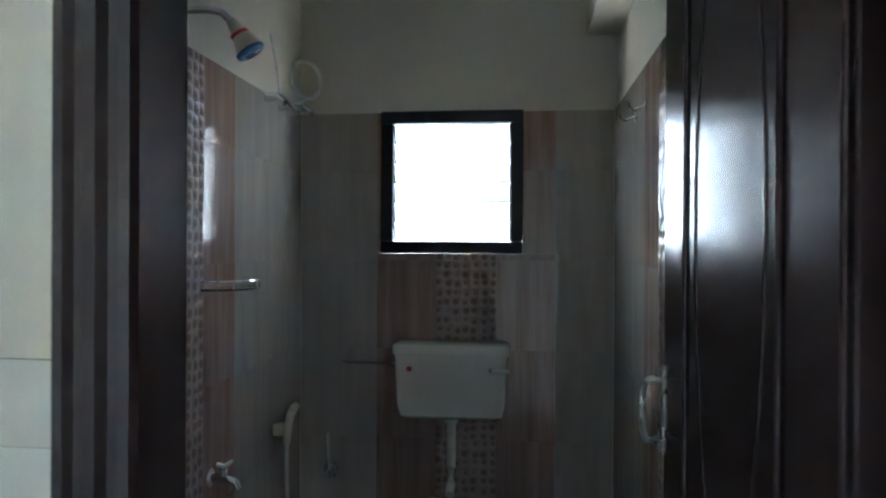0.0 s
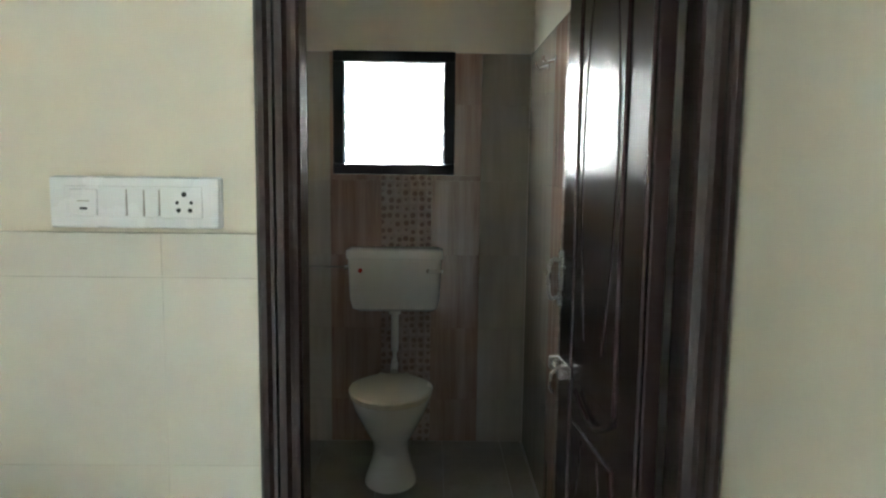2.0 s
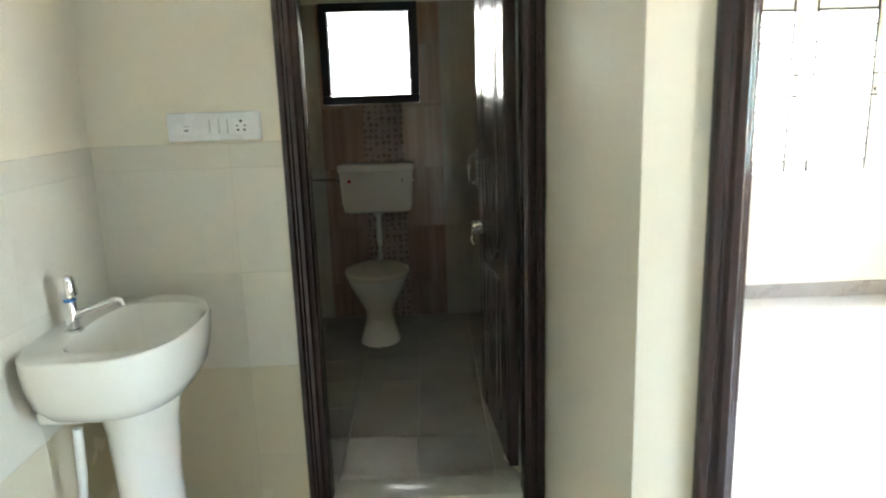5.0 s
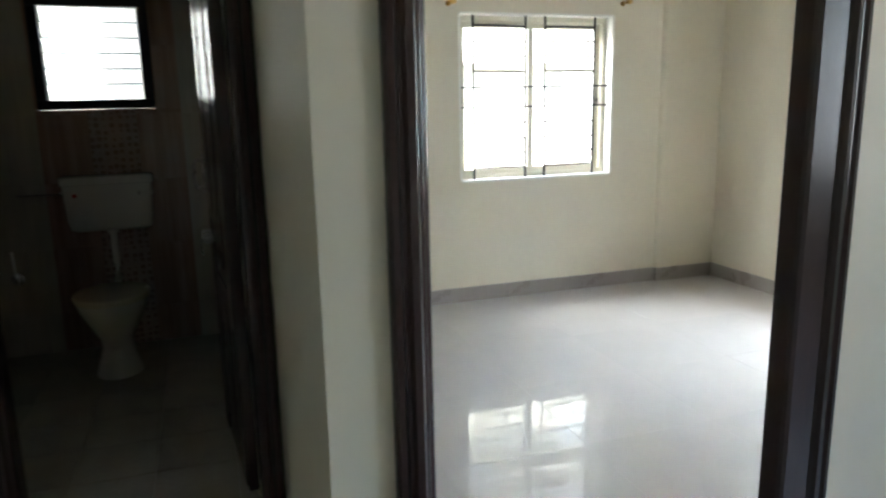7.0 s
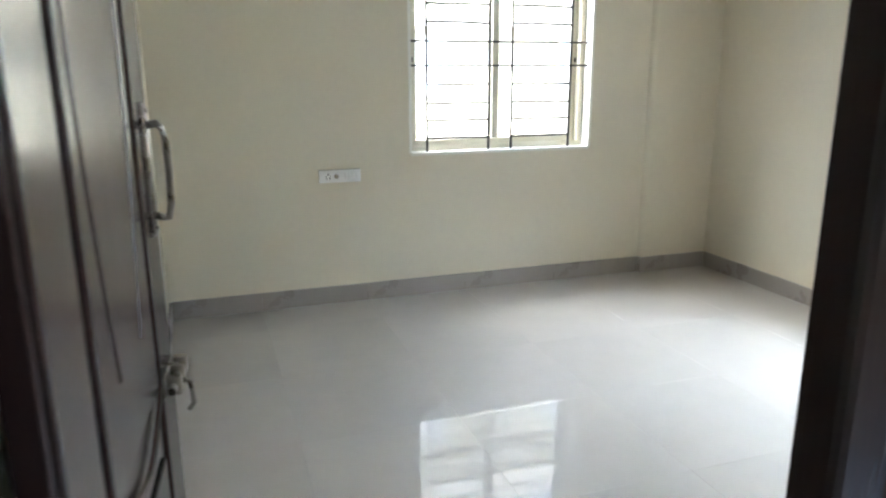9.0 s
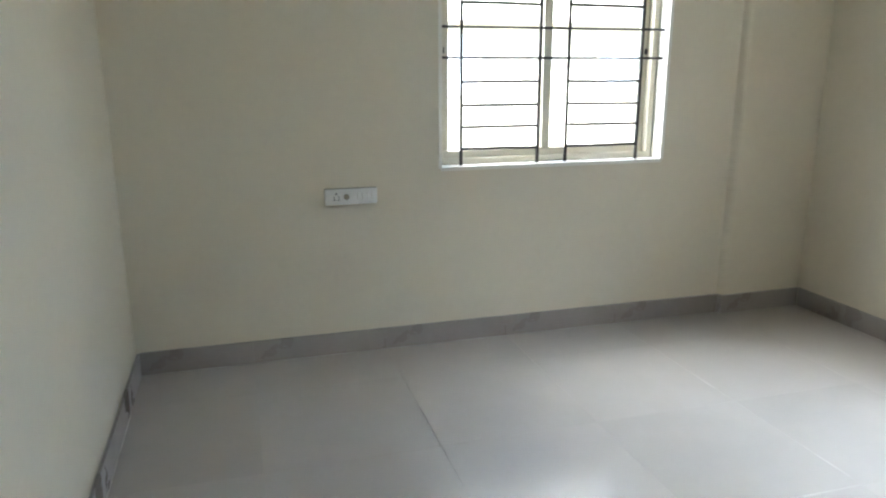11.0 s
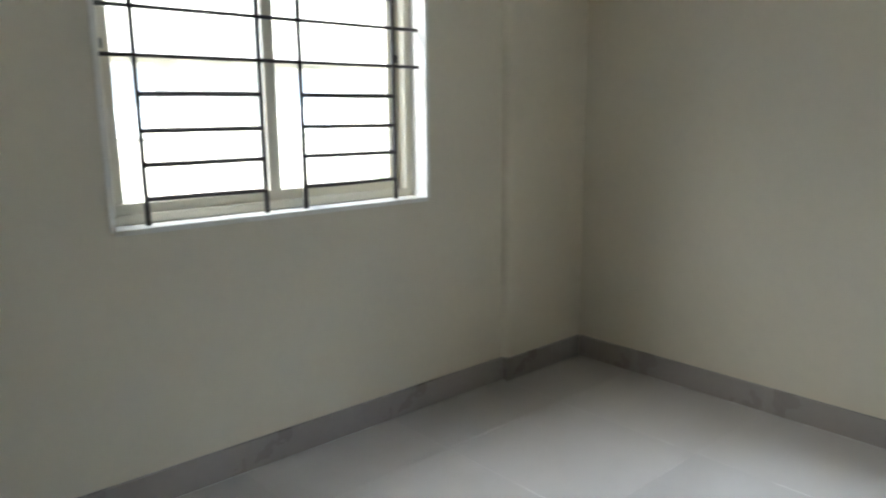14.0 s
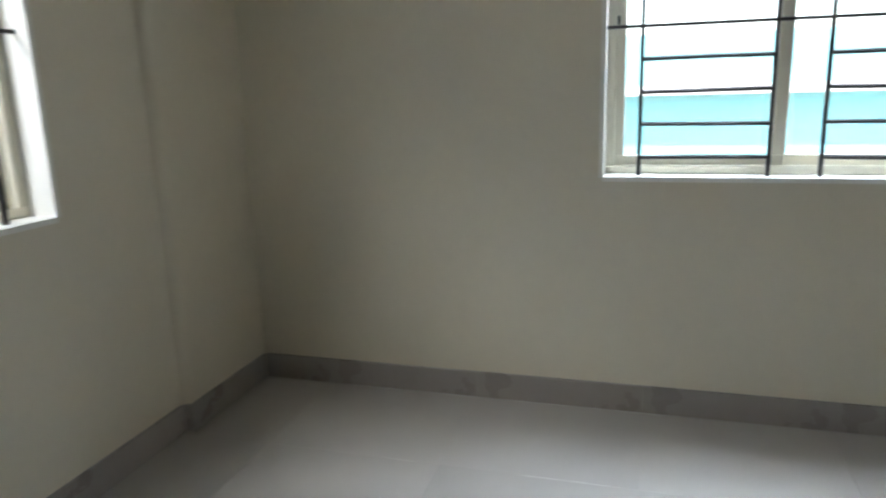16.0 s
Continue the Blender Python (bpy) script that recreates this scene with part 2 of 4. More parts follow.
structure("wall_bath_front", [((-0.897, 0.957, -0.1), (-0.333, 1.07, 2.85)), ((-0.333, 0.957, 2.05), (0.428, 1.07, 2.85))], CREAM,
          "cream painted wall round the bathroom door", "wall")
structure("wall_bedroom_front", [((0.546, 0.02, 2.05), (1.494, 0.13, 2.85)), ((1.494, 0.02, -0.1), (3.945, 0.13, 2.85))], CREAM,
          "cream painted wall round the bedroom door", "wall")
structure("wall_south", [((-0.897, -4.15, -0.1), (3.945, -4.0, 2.85))], CREAM, "cream painted hall wall", "wall")
bm = bmesh.new()
loft(bm, [[(x, y, z) for x, y in ((3.436, 3.3655), (3.441, 3.357), (3.449, 3.346), (3.459, 3.338), (3.473, 3.334), (3.5, 3.3338), (3.975, 3.334), (3.975, 3.42), (3.436, 3.42))]
          for z in (-0.01, 2.76)])
tagged(part("wall_pier", bm, CREAM, smooth=False), "shallow cream painted pier in the room corner", "wall", kind="structure")
structure("ceiling", [((-1.05, -4.15, 2.75), (4.12, 3.55, 2.9))], CEIL, "plain white ceiling", "ceiling")
structure("upper_storey", [((-1.05, -4.15, 2.9), (4.12, 3.55, 6.0))], CREAM, "plain painted storey above the flat", "storey")
structure("shaft_wall", [((-2.2, 4.55, -3.2), (0.95, 4.7, 6.0))], SHAFT, "grey rendered wall of the neighbouring house across a narrow gap", "wall")
structure("beam_bath", [((0.30, 2.75, 2.26), (0.428, 3.365, 2.75))], CREAM, "cream painted concrete drop under the ceiling", "beam")
floor = structure("floor", [((-0.897, -4.0, -0.12), (3.945, 0.957, -0.012)), ((0.53, 0.957, -0.12), (3.945, 3.365, -0.012)),
                            ((0.42, 0.02, -0.12), (0.53, 0.13, -0.013))], GROUT, "floor of polished beige vitrified tiles", "floor")
bath_floor = structure("floor_bath", [((-0.915, 1.07, -0.14), (0.428, 3.365, -0.032)), ((-0.333, 0.957, -0.14), (0.428, 1.07, -0.033))], GROUT,
                       "floor of grey rough bathroom tiles", "floor")
structure("window_lining", [((1.902, 3.36, 0.822), (3.035, 3.55, 0.8375)), ((1.89, 3.362, 0.834), (1.9055, 3.55, 1.915)),
                            ((3.0315, 3.362, 0.834), (3.047, 3.55, 1.915)), ((1.902, 3.362, 1.9115), (3.035, 3.55, 1.925))], REVEAL,
          "pale painted window reveal with a thin sill", "reveal")
structure("window_lining_east", [((3.94, 0.857, 0.823), (4.12, 1.987, 0.8385)), ((3.942, 0.845, 0.835), (4.12, 0.8605, 1.905)),
                                 ((3.942, 1.9835, 0.835), (4.12, 1.999, 1.905)), ((3.942, 0.857, 1.9015), (4.12, 1.987, 1.915))], REVEAL,
          "pale painted window reveal with a thin sill", "reveal")


# ---- sliding windows with grilles: local x along the wall, y outwards, z up ----
def bars(parent, w, h, xs, zs, long_zs):
    for x in xs:
        bm = bmesh.new()
        rbox(bm, (x - 0.0065, -0.0065, -0.01), (x + 0.0065, 0.0065, h + 0.01), 0.0015, 1)
        part("upright_bar", bm, IRON, parent)
    for z in zs:
        for a, b in ((xs[0], xs[1]), (xs[2], xs[3])):
            bm = bmesh.new()
            dz = random.uniform(-0.002, 0.002)
            tube(bm, [(a + 0.004, 0, z + dz), ((a + b) / 2, 0, z + random.uniform(-0.002, 0.002)), (b - 0.004, 0, z - dz)], 0.0078, 6)
            part("cross_bar", bm, IRON, parent)
    for z in long_zs:
        bm = bmesh.new()
        rbox(bm, (-0.004, -0.0055, z - 0.0055), (w + 0.004, 0.0055, z + 0.0055), 0.0015, 1)
        part("long_bar", bm, IRON, parent)


def sash(parent, x0, x1, z0, z1, y, stile):
    s = bmesh.new()
    for a, b in (((x0, z0), (x1, z0 + 0.044)), ((x0, z1 - 0.045), (x1, z1)), ((x0, z0 + 0.044), (x0 + stile, z1 - 0.045)),
                 ((x1 - stile, z0 + 0.044), (x1, z1 - 0.045))):
        rbox(s, (a[0], y, a[1]), (b[0], y + 0.022, b[1]), 0.003, 1)
    fr = part("sash", s, UPVC, parent, "cream aluminium sliding sash")
    g = bmesh.new()
    box(g, (x0 + stile - 0.004, y + 0.009, z0 + 0.034), (x1 - stile + 0.004, y + 0.013, z1 - 0.04))
    p = part("pane", g, GLASS, fr, "clear window glass", smooth=False)
    p.visible_shadow = False
    return fr


def sliding_window(name, w, h, at, rz):
    t = thing(name, "cream aluminium sliding window with a clear glass pane", "window", at, rz, kind="structure")
    bm = bmesh.new()
    for a, b in (((0.004, 0.004), (w - 0.004, 0.03)), ((0.004, h - 0.04), (w - 0.004, h - 0.004)),
                 ((0.004, 0.03), (0.034, h - 0.04)), ((w - 0.034, 0.03), (w - 0.004, h - 0.04))):
        rbox(bm, (a[0], 0.085, a[1]), (b[0], 0.16, b[1]), 0.003, 1)
    rbox(bm, (0.03, 0.0855, 0.026), (w - 0.03, 0.0915, 0.034), 0.002, 1)
    part("window_frame", bm, UPVC, t)
    mid = w * 0.48
    left = sash(t, 0.022, mid + 0.03, 0.022, h - 0.035, 0.10, 0.042)
    right = sash(t, mid - 0.02, w - 0.022, 0.022, h - 0.035, 0.13, 0.055)
    for sh, x, y in ((left, 0.036, 0.094), (right, w - 0.045, 0.124)):
        k = bmesh.new()
        rbox(k, (x - 0.006, y - 0.004, h * 0.465), (x + 0.006, y + 0.007, h * 0.465 + 0.028), 0.002, 1)
        part("sash_catch", k, BLACK, sh, "small black sash catch")
    return t


def grille(name, w, h, at, rz, xs, zs, long_zs):
    t = thing(name, "dark welded iron bar grille set in a window opening", "grille", at, rz, group="window grilles")
    bars(t, w, h, xs, zs, long_zs)
    return t


sliding_window("window_1", 1.133, 1.081, (1.902, 3.365, 0.834), 0)
grille("window_grille", 1.133, 1.076, (1.902, 3.41, 0.838), 0,
       (0.108, 0.487, 0.633, 1.015), (0.074, 0.174, 0.271, 0.375, 0.714, 0.813, 0.910, 1.006), (0.480, 0.612))
sliding_window("window_2", 1.13, 1.07, (3.945, 1.987, 0.835), -90)
grille("window_grille", 1.13, 1.066, (3.995, 1.987, 0.838), -90,
       (0.116, 0.516, 0.669, 1.045), (0.062, 0.170, 0.276, 0.380, 0.72, 0.825, 0.93), (0.483, 0.618))


def louvre_window():
    t = thing("window_3", "black framed bathroom window with frosted glass louvres", "window", (-0.257, 3.35, 1.657), kind="structure")
    bm = bmesh.new()
    o, i = 0.299, 0.247
    for a, b in (((-o, -o), (o, -i)), ((-o, i), (o, o)), ((-o, -i), (-i, i)), ((i, -i), (o, i))):
        rbox(bm, (a[0], -0.012, a[1]), (b[0], 0.06, b[1]), 0.004, 1)
    part("window_frame", bm, BLACK, t)
    for k in range(6):
        z = -0.206 + k * 0.0825
        g = bmesh.new()
        rbox(g, (-0.243, -0.0025, -0.046), (0.243, 0.0025, 0.046), 0.001, 1)
        p = part("louvre_blade", g, FROST, t, at=pose(0, 0.03, z, 28, 0, 0))
        e = bmesh.new()
        rbox(e, (-0.243, -0.0045, 0.045), (0.243, 0.0045, 0.0515), 0.0008, 1)
        part("blade_edge", e, TEAL_EDGE, p, "dark cut edge of the glass")
        for s in (-1, 1):
            c = bmesh.new()
            rbox(c, (s * 0.244 - 0.004, -0.006, -0.04), (s * 0.244 + 0.004, 0.006, 0.04), 0.002, 1)
            part("blade_clip", c, BLACK, t, at=pose(0, 0.03, z, 28, 0, 0))


louvre_window()


# ---- doors ----
def jamb_profile(w, d):
    """Section of a moulded door frame: width w along x from the wall, depth d along y, grooves on the face."""
    pts = [(0, 0), (0, -0.010), (0.006, -0.018), (0.016, -0.020), (0.022, -0.014), (0.028, -0.014), (0.034, -0.022), (0.046, -0.024),
           (0.052, -0.016), (0.058, -0.012), (w - 0.012, -0.010), (w - 0.004, -0.006), (w, 0.002), (w, d * 0.62), (w - 0.012, d * 0.62), (w - 0.012, d), (0, d)]
    return pts


def door_frame(name, x0, x1, y, z0, top, w, d, label, w_east=None, d_east=None):
    t = thing(name, label, "door frame", ((x0 + x1) / 2, y, 0), kind="structure")
    half = (x1 - x0) / 2
    for s in (-1, 1):
        bm = bmesh.new()
        section = jamb_profile(w, d) if s < 0 else jamb_profile(w_east or w, d_east or d)
        loft(bm, [[(s * (half - px), py, zz) for px, py in (reversed(section) if s < 0 else section)] for zz in (z0, top)])
        part("jamb", bm, DARKWOOD, t, smooth=False)
    bm = bmesh.new()
    loft(bm, [[(xx, py, top + 0.0 + w - px) for px, py in jamb_profile(w, d)] for xx in (-half, half)])
    part("head", bm, DARKWOOD, t)
    return t


door_frame("door_frame_1", -0.340, 0.4245, 0.953, 0.03, 2.0, 0.068, 0.108, "dark brown moulded wooden frame of the bathroom door")
door_frame("door_frame_2", 0.538, 1.500, 0.016, 0.0, 2.0, 0.072, 0.092, "dark brown moulded wooden frame of the bedroom door", 0.128, 0.06)


def strip(bm, pts, y, r, flat=0.55):
    """A raised bead on a door face along (x, z) points."""
    k = len(pts)
    rings = []
    for i, (x, z) in enumerate(pts):
        a, b = Vector(pts[max(i - 1, 0)]), Vector(pts[min(i + 1, k - 1)])
        d = (b - a).normalized()
        nx, nz = -d.y, d.x
        ring = []
        for j in range(5):
            an = math.pi * j / 4
            o, hgt = math.cos(an) * r, math.sin(an) * r * flat
            ring.append(bm.verts.new((x + nx * o, y - hgt, z + nz * o)))
        rings.append(ring)
    for q, v in zip(rings, rings[1:]):
        for j in range(4):
            bm.faces.new((q[j], q[j + 1], v[j + 1], v[j]))


def arc(fn, n=24):
    return [fn(i / (n - 1)) for i in range(n)]


def door_leaf(name, w, h, at, rz, label):
    """Local x from the hinge to the free edge, the moulded face to -y."""
    t = thing(name, label, "door", at, rz, kind="structure")
    th = 0.032
    bm = bmesh.new()
    rbox(bm, (0, 0, 0), (w, th, h), 0.003, 2)
    part("leaf", bm, DARKWOOD, t, smooth=False)
    # raised fields between sunk channels
    for x0, x1 in ((0.012, 0.20 * w), (0.80 * w, w - 0.012)):
        f = bmesh.new()
        rbox(f, (x0, -0.006, 0.012), (x1, 0.002, h - 0.012), 0.004, 2)
        part("stile", f, DARKWOOD, t, smooth=False)
    f = bmesh.new()
    rbox(f, (0.245 * w, -0.006, 0.80 * h / 2), (0.755 * w, 0.002, h - 0.10), 0.005, 2)
    part("upper_panel", f, DARKWOOD, t, smooth=False)
    f = bmesh.new()
    rbox(f, (0.245 * w, -0.006, 0.10), (0.755 * w, 0.002, 0.34 * h), 0.005, 2)
    part("lower_panel", f, DARKWOOD, t, smooth=False)
    c = 0.5 * w
    for s in (-1, 1):
        b = bmesh.new()
        strip(b, arc(lambda u: (c + s * (0.205 * w * math.sin(math.pi * (0.12 + 0.70 * (1 - u)))), 0.46 * h + u * 0.50 * h)), -0.005, 0.005, 0.7)
        part("bead", b, DARKWOOD, t)
        b = bmesh.new()
        strip(b, arc(lambda u: (c + s * (0.17 * w * math.sin(math.pi * (0.2 + 0.6 * u))), 0.06 * h + u * 0.27 * h)), -0.005, 0.005, 0.7)
        part("bead", b, DARKWOOD, t)
    b = bmesh.new()
    strip(b, arc(lambda u: (w * (0.30 + 0.46 * u), 0.385 * h + 0.05 * abs(2 * u - 1) ** 1.6 - 0.045 + 0.02 * u)), -0.005, 0.008, 0.9)
    part("scroll", b, DARKWOOD, t)
    b = bmesh.new()
    strip(b, arc(lambda u: (w * (0.34 + 0.10 * u), 0.20 * h + 0.10 * u ** 1.5)), -0.005, 0.006, 0.9)
    part("scroll", b, DARKWOOD, t)
    return t


def pull_handle(parent, x, z, mat, L=0.17, out=1.0):
    """A bow handle on a plate."""
    bm = bmesh.new()
    rbox(bm, (x - 0.013, -0.013, z - L / 2), (x + 0.013, -0.004, z + L / 2), 0.004, 2)
    pl = part("handle_plate", bm, mat, parent, "chrome handle plate")
    bm = bmesh.new()
    pts = [(x, -0.008, z + L * 0.33), (x, -0.03, z + L * 0.345), (x, -0.034, z + L * 0.32), (x, -0.040, z + L * 0.22), (x, -0.042, z),
           (x, -0.040, z - L * 0.25), (x, -0.034, z - L * 0.36), (x, -0.025, z - L * 0.355), (x, -0.008, z - L * 0.33)]
    pts = [(px, py * out, pz) for px, py, pz in pts]
    tube(bm, pts, [0.007, 0.006, 0.0055, 0.0055, 0.006, 0.0055, 0.0055, 0.006, 0.007], 8)
    part("bow_handle", bm, mat, pl, "bow-shaped chrome handle")
    for dz in (-1, 1):
        bm = bmesh.new()
        tube(bm, [(x, -0.012, z + dz * L * 0.44), (x, -0.0155, z + dz * L * 0.44)], 0.004, 8)
        part("screw", bm, mat, pl)


def slide_bolt(parent, x, z, mat, s=1):
    """A door bolt: staples, a round rod and its hasp."""
    bm = bmesh.new()
    rbox(bm, (x - 0.06 - 0.03 * s, -0.010, z - 0.016), (x + 0.06 - 0.03 * s, -0.005, z + 0.016), 0.002, 1)
    base = part("bolt_plate", bm, mat, parent)
    for dx in (-0.07 * s, -0.02 * s, 0.018 * s):
        bm = bmesh.new()
        rbox(bm, (x + dx - 0.010, -0.034, z - 0.017), (x + dx + 0.010, -0.009, z + 0.017), 0.005, 2)
        part("staple", bm, mat, base)
    bm = bmesh.new()
    tube(bm, [(x - 0.10 * s, -0.020, z), (x + 0.045 * s, -0.020, z)], 0.007, 10)
    part("bolt_rod", bm, mat, base)
    bm = bmesh.new()
    tube(bm, [(x - 0.04 * s, -0.024, z), (x - 0.04 * s, -0.042, z - 0.012), (x - 0.04 * s, -0.045, z - 0.05), (x - 0.04 * s, -0.036, z - 0.062)], 0.0045, 8)
    part("hasp", bm, mat, base)


bath_door = door_leaf("door_1", 0.575, 1.83, (0.277, 1.625, 0.165), -85.5, "open dark brown varnished bathroom door with moulded panels")
pull_handle(bath_door, 0.016, 0.955, STEEL, 0.145)
slide_bolt(bath_door, 0.035, 0.735, STEEL, -1)
bed_door = door_leaf("door_2", 0.67, 1.99, (0.640, 0.135, 0.006), 85.2, "open dark brown varnished bedroom door with moulded panels")
pull_handle(bed_door, 0.605, 1.125, STEEL, 0.215, 0.95)
slide_bolt(bed_door, 0.63, 0.775, STEEL)

# ---- threshold ----
bm = bmesh.new()
rbox(bm, (-0.268, 0.935, 0.0), (0.352, 1.06, 0.138), 0.006, 2)
tagged(part("threshold", bm, STONE), "grey polished stone step under the bathroom door", "threshold", kind="structure")


# ---- washbasin ----
def basin_ring(s, z, k=28, sq=0.0):
    """Outline seen from above: flat at the wall, bowed in front. s: size."""
    out = []
    for i in range(k):
        a = 2 * math.pi * i / k
        cx, cy = math.cos(a), math.sin(a)
        y = 0.275 * s * (abs(cy) ** 0.8) * (1 if cy >= 0 else -1)
        x = 0.185 + 0.187 * s * ((abs(cx) ** (0.9 if cx > 0 else 0.35)) * (1 if cx >= 0 else -1))
        out.append((x, y, z))
    return out


def washbasin():
    t = thing("washbasin", "glossy cream ceramic pedestal washbasin against the tiled wall", "washbasin", (-0.888, 0.615, 0))
    t.scale = (1, 1, 1.036)
    bm = bmesh.new()
    rings = [basin_ring(0.62, 0.655), basin_ring(0.80, 0.675), basin_ring(0.93, 0.715), basin_ring(0.985, 0.77), basin_ring(1.0, 0.815),
             basin_ring(0.995, 0.829), basin_ring(0.975, 0.833)]

    def bowl(s, z):
        return [(0.215 + (x - 0.175) * s, y * s * 0.95, z) for x, y, _ in basin_ring(1, 0)]
    rings += [bowl(0.76, 0.830), bowl(0.73, 0.822), bowl(0.66, 0.775), bowl(0.5, 0.725), bowl(0.2, 0.705), bowl(0.07, 0.703)]
    loft(bm, rings)
    part("bowl", bm, CERAMIC, t)
    bm = bmesh.new()
    rbox(bm, (0.002, -0.15, 0.635), (0.12, 0.15, 0.675), 0.014, 3)
    part("underside_rail", bm, CERAMIC, t)
    bm = bmesh.new()

    def ped(w, d, z):
        return [(0.185 + d * math.cos(a) * (1 if math.cos(a) > 0 else 0.75), w * math.sin(a) * (1 - 0.12 * math.cos(a)), z)
                for a in [2 * math.pi * i / 24 for i in range(24)]]
    loft(bm, [ped(0.125, 0.115, 0.0), ped(0.118, 0.11, 0.03), ped(0.098, 0.095, 0.2), ped(0.092, 0.09, 0.42), ped(0.104, 0.10, 0.58), ped(0.125, 0.115, 0.665)])
    part("pedestal", bm, CERAMIC, t)
    bm = bmesh.new()
    tube(bm, [(0.245, 0, 0.7035), (0.245, 0, 0.7065)], 0.022, 14)
    w = part("waste", bm, CHROME, t, "chrome drain ring")
    bm = bmesh.new()
    tube(bm, [(0.245, 0, 0.7066), (0.245, 0, 0.7072)], 0.013, 12)
    part("drain_hole", bm, HOLE, w)
    bm = bmesh.new()
    tube(bm, [(0.075, 0.0, 0.775), (0.083, 0.0, 0.777)], 0.011, 12)
    part("overflow", bm, HOLE, t, "dark overflow hole")
    bm = bmesh.new()
    tube(bm, [(0.09, -0.13, 0.62), (0.085, -0.132, 0.5), (0.075, -0.13, 0.42), (0.05, -0.125, 0.39)], 0.012, 10)
    part("waste_hose", bm, WHITEHOSE, t, "pale plastic waste hose")
    # pillar tap
    bm = bmesh.new()
    tube(bm, [(0.065, -0.03, 0.83), (0.065, -0.03, 0.836), (0.065, -0.03, 0.838), (0.065, -0.03, 0.90), (0.065, -0.03, 0.905)], [0.024, 0.024, 0.016, 0.015, 0.012], 16)
    tap = part("tap", bm, CHROME, t, "chrome pillar tap")
    bm = bmesh.new()
    tube(bm, [(0.07, -0.03, 0.868), (0.12, -0.027, 0.885), (0.175, -0.022, 0.902), (0.188, -0.02, 0.90), (0.192, -0.02, 0.888)], [0.012, 0.010, 0.009, 0.0095, 0.0095], 12)
    part("spout", bm, CHROME, tap)
    bm = bmesh.new()
    tube(bm, [(0.065, -0.03, 0.905), (0.065, -0.03, 0.911)], 0.015, 14)
    part("blue_ring", bm, BLUE, tap, "blue ring")
    bm = bmesh.new()
    tube(bm, [(0.065, -0.03, 0.911), (0.065, -0.03, 0.92), (0.065, -0.03, 0.955), (0.065, -0.03, 0.966), (0.065, -0.03, 0.968)], [0.014, 0.021, 0.019, 0.014, 0.004], 12)
    part("tap_knob", bm, CHROME, tap)


washbasin()


# ---- switchboards: local x along the wall, -y into the room ----
def switch_plate(name, w, h, at, modules, side, label):
    t = thing(name, label, "switchboard", at, 0, group="switchboards")
    bm = bmesh.new()
    rbox(bm, (0, -0.008, 0), (w, 0.01, h), 0.003, 1)
    part("back_box", bm, side, t, "aged back box")
    bm = bmesh.new()
    rbox(bm, (0.001, -0.021, 0.001), (w - 0.001, -0.008, h - 0.001), 0.0045, 2)
    pl = part("cover_plate", bm, PLASTIC, t)
    bm = bmesh.new()
    rbox(bm, (0.026, -0.0235, 0.017), (w - 0.026, -0.019, h - 0.015), 0.0012, 1)
    part("module_field", bm, PLASTIC, pl)
    for kind, x in modules:
        if kind == "switch":
            bm = bmesh.new()
            vs = box(bm, (x, -0.027, 0.021), (x + 0.019, -0.022, h - 0.020))
            for v in vs:
                if v.co.y < -0.025:
                    v.co.y += 0.0025 if v.co.z > h / 2 else -0.002
            part("rocker", bm, PLASTIC, pl, "white rocker switch", smooth=False)
            bm = bmesh.new()
            box(bm, (x + 0.0192, -0.0252, 0.021), (x + 0.0206, -0.022, h - 0.020))
            part("rocker_gap", bm, BOXSIDE, pl, smooth=False)
        elif kind == "socket":
            for dx, dz, r in ((0, 0.014, 0.0042), (-0.011, 0.001, 0.0028), (0.011, 0.001, 0.0028), (-0.009, -0.011, 0.0036), (0.009, -0.011, 0.0036)):
                bm = bmesh.new()
                tube(bm, [(x + dx, -0.0232, h / 2 + dz), (x + dx, -0.0243, h / 2 + dz)], r, 10)
                part("socket_hole", bm, HOLE, pl)
        elif kind == "card":
            bm = bmesh.new()
            rbox(bm, (x, -0.028, 0.021), (x + 0.042, -0.022, h - 0.02), 0.0015, 1)
            u = part("usb_module", bm, PLASTIC, pl, "white module with a dark slot")
            bm = bmesh.new()
            box(bm, (x + 0.016, -0.0285, 0.030), (x + 0.027, -0.0275, 0.034))
            part("slot", bm, HOLE, u, smooth=False)
            bm = bmesh.new()
            box(bm, (x + 0.012, -0.0285, 0.043), (x + 0.031, -0.0278, 0.0445))
            part("print_bar", bm, BOXSIDE, u, smooth=False)
        elif kind == "dial":
            bm = bmesh.new()
            rbox(bm, (x - 0.02, -0.0255, 0.02), (x + 0.02, -0.022, h - 0.019), 0.001, 1)
            u = part("fan_regulator", bm, PLASTIC, pl, "fan regulator module")
            bm = bmesh.new()
            tube(bm, [(x, -0.0255, h / 2), (x, -0.036, h / 2), (x, -0.038, h / 2)], [0.0125, 0.0115, 0.009], 16)
            part("dial", bm, BOXSIDE, u, "grey dial")
    return t


switch_plate("switchboard", 0.266, 0.082, (-0.662, 0.957, 1.299), [("card", 0.036), ("switch", 0.103), ("switch", 0.130), ("switch", 0.154), ("socket", 0.212)],
             PLASTIC, "white modular switchboard with a socket, above the wall tiles")
switch_plate("switchboard", 0.232, 0.072, (1.372, 3.365, 0.694), [("socket", 0.05), ("dial", 0.093), ("switch", 0.122), ("switch", 0.143), ("switch", 0.164), ("switch", 0.184)],
             BOXSIDE, "white modular switchboard with a fan regulator, below the bedroom window")


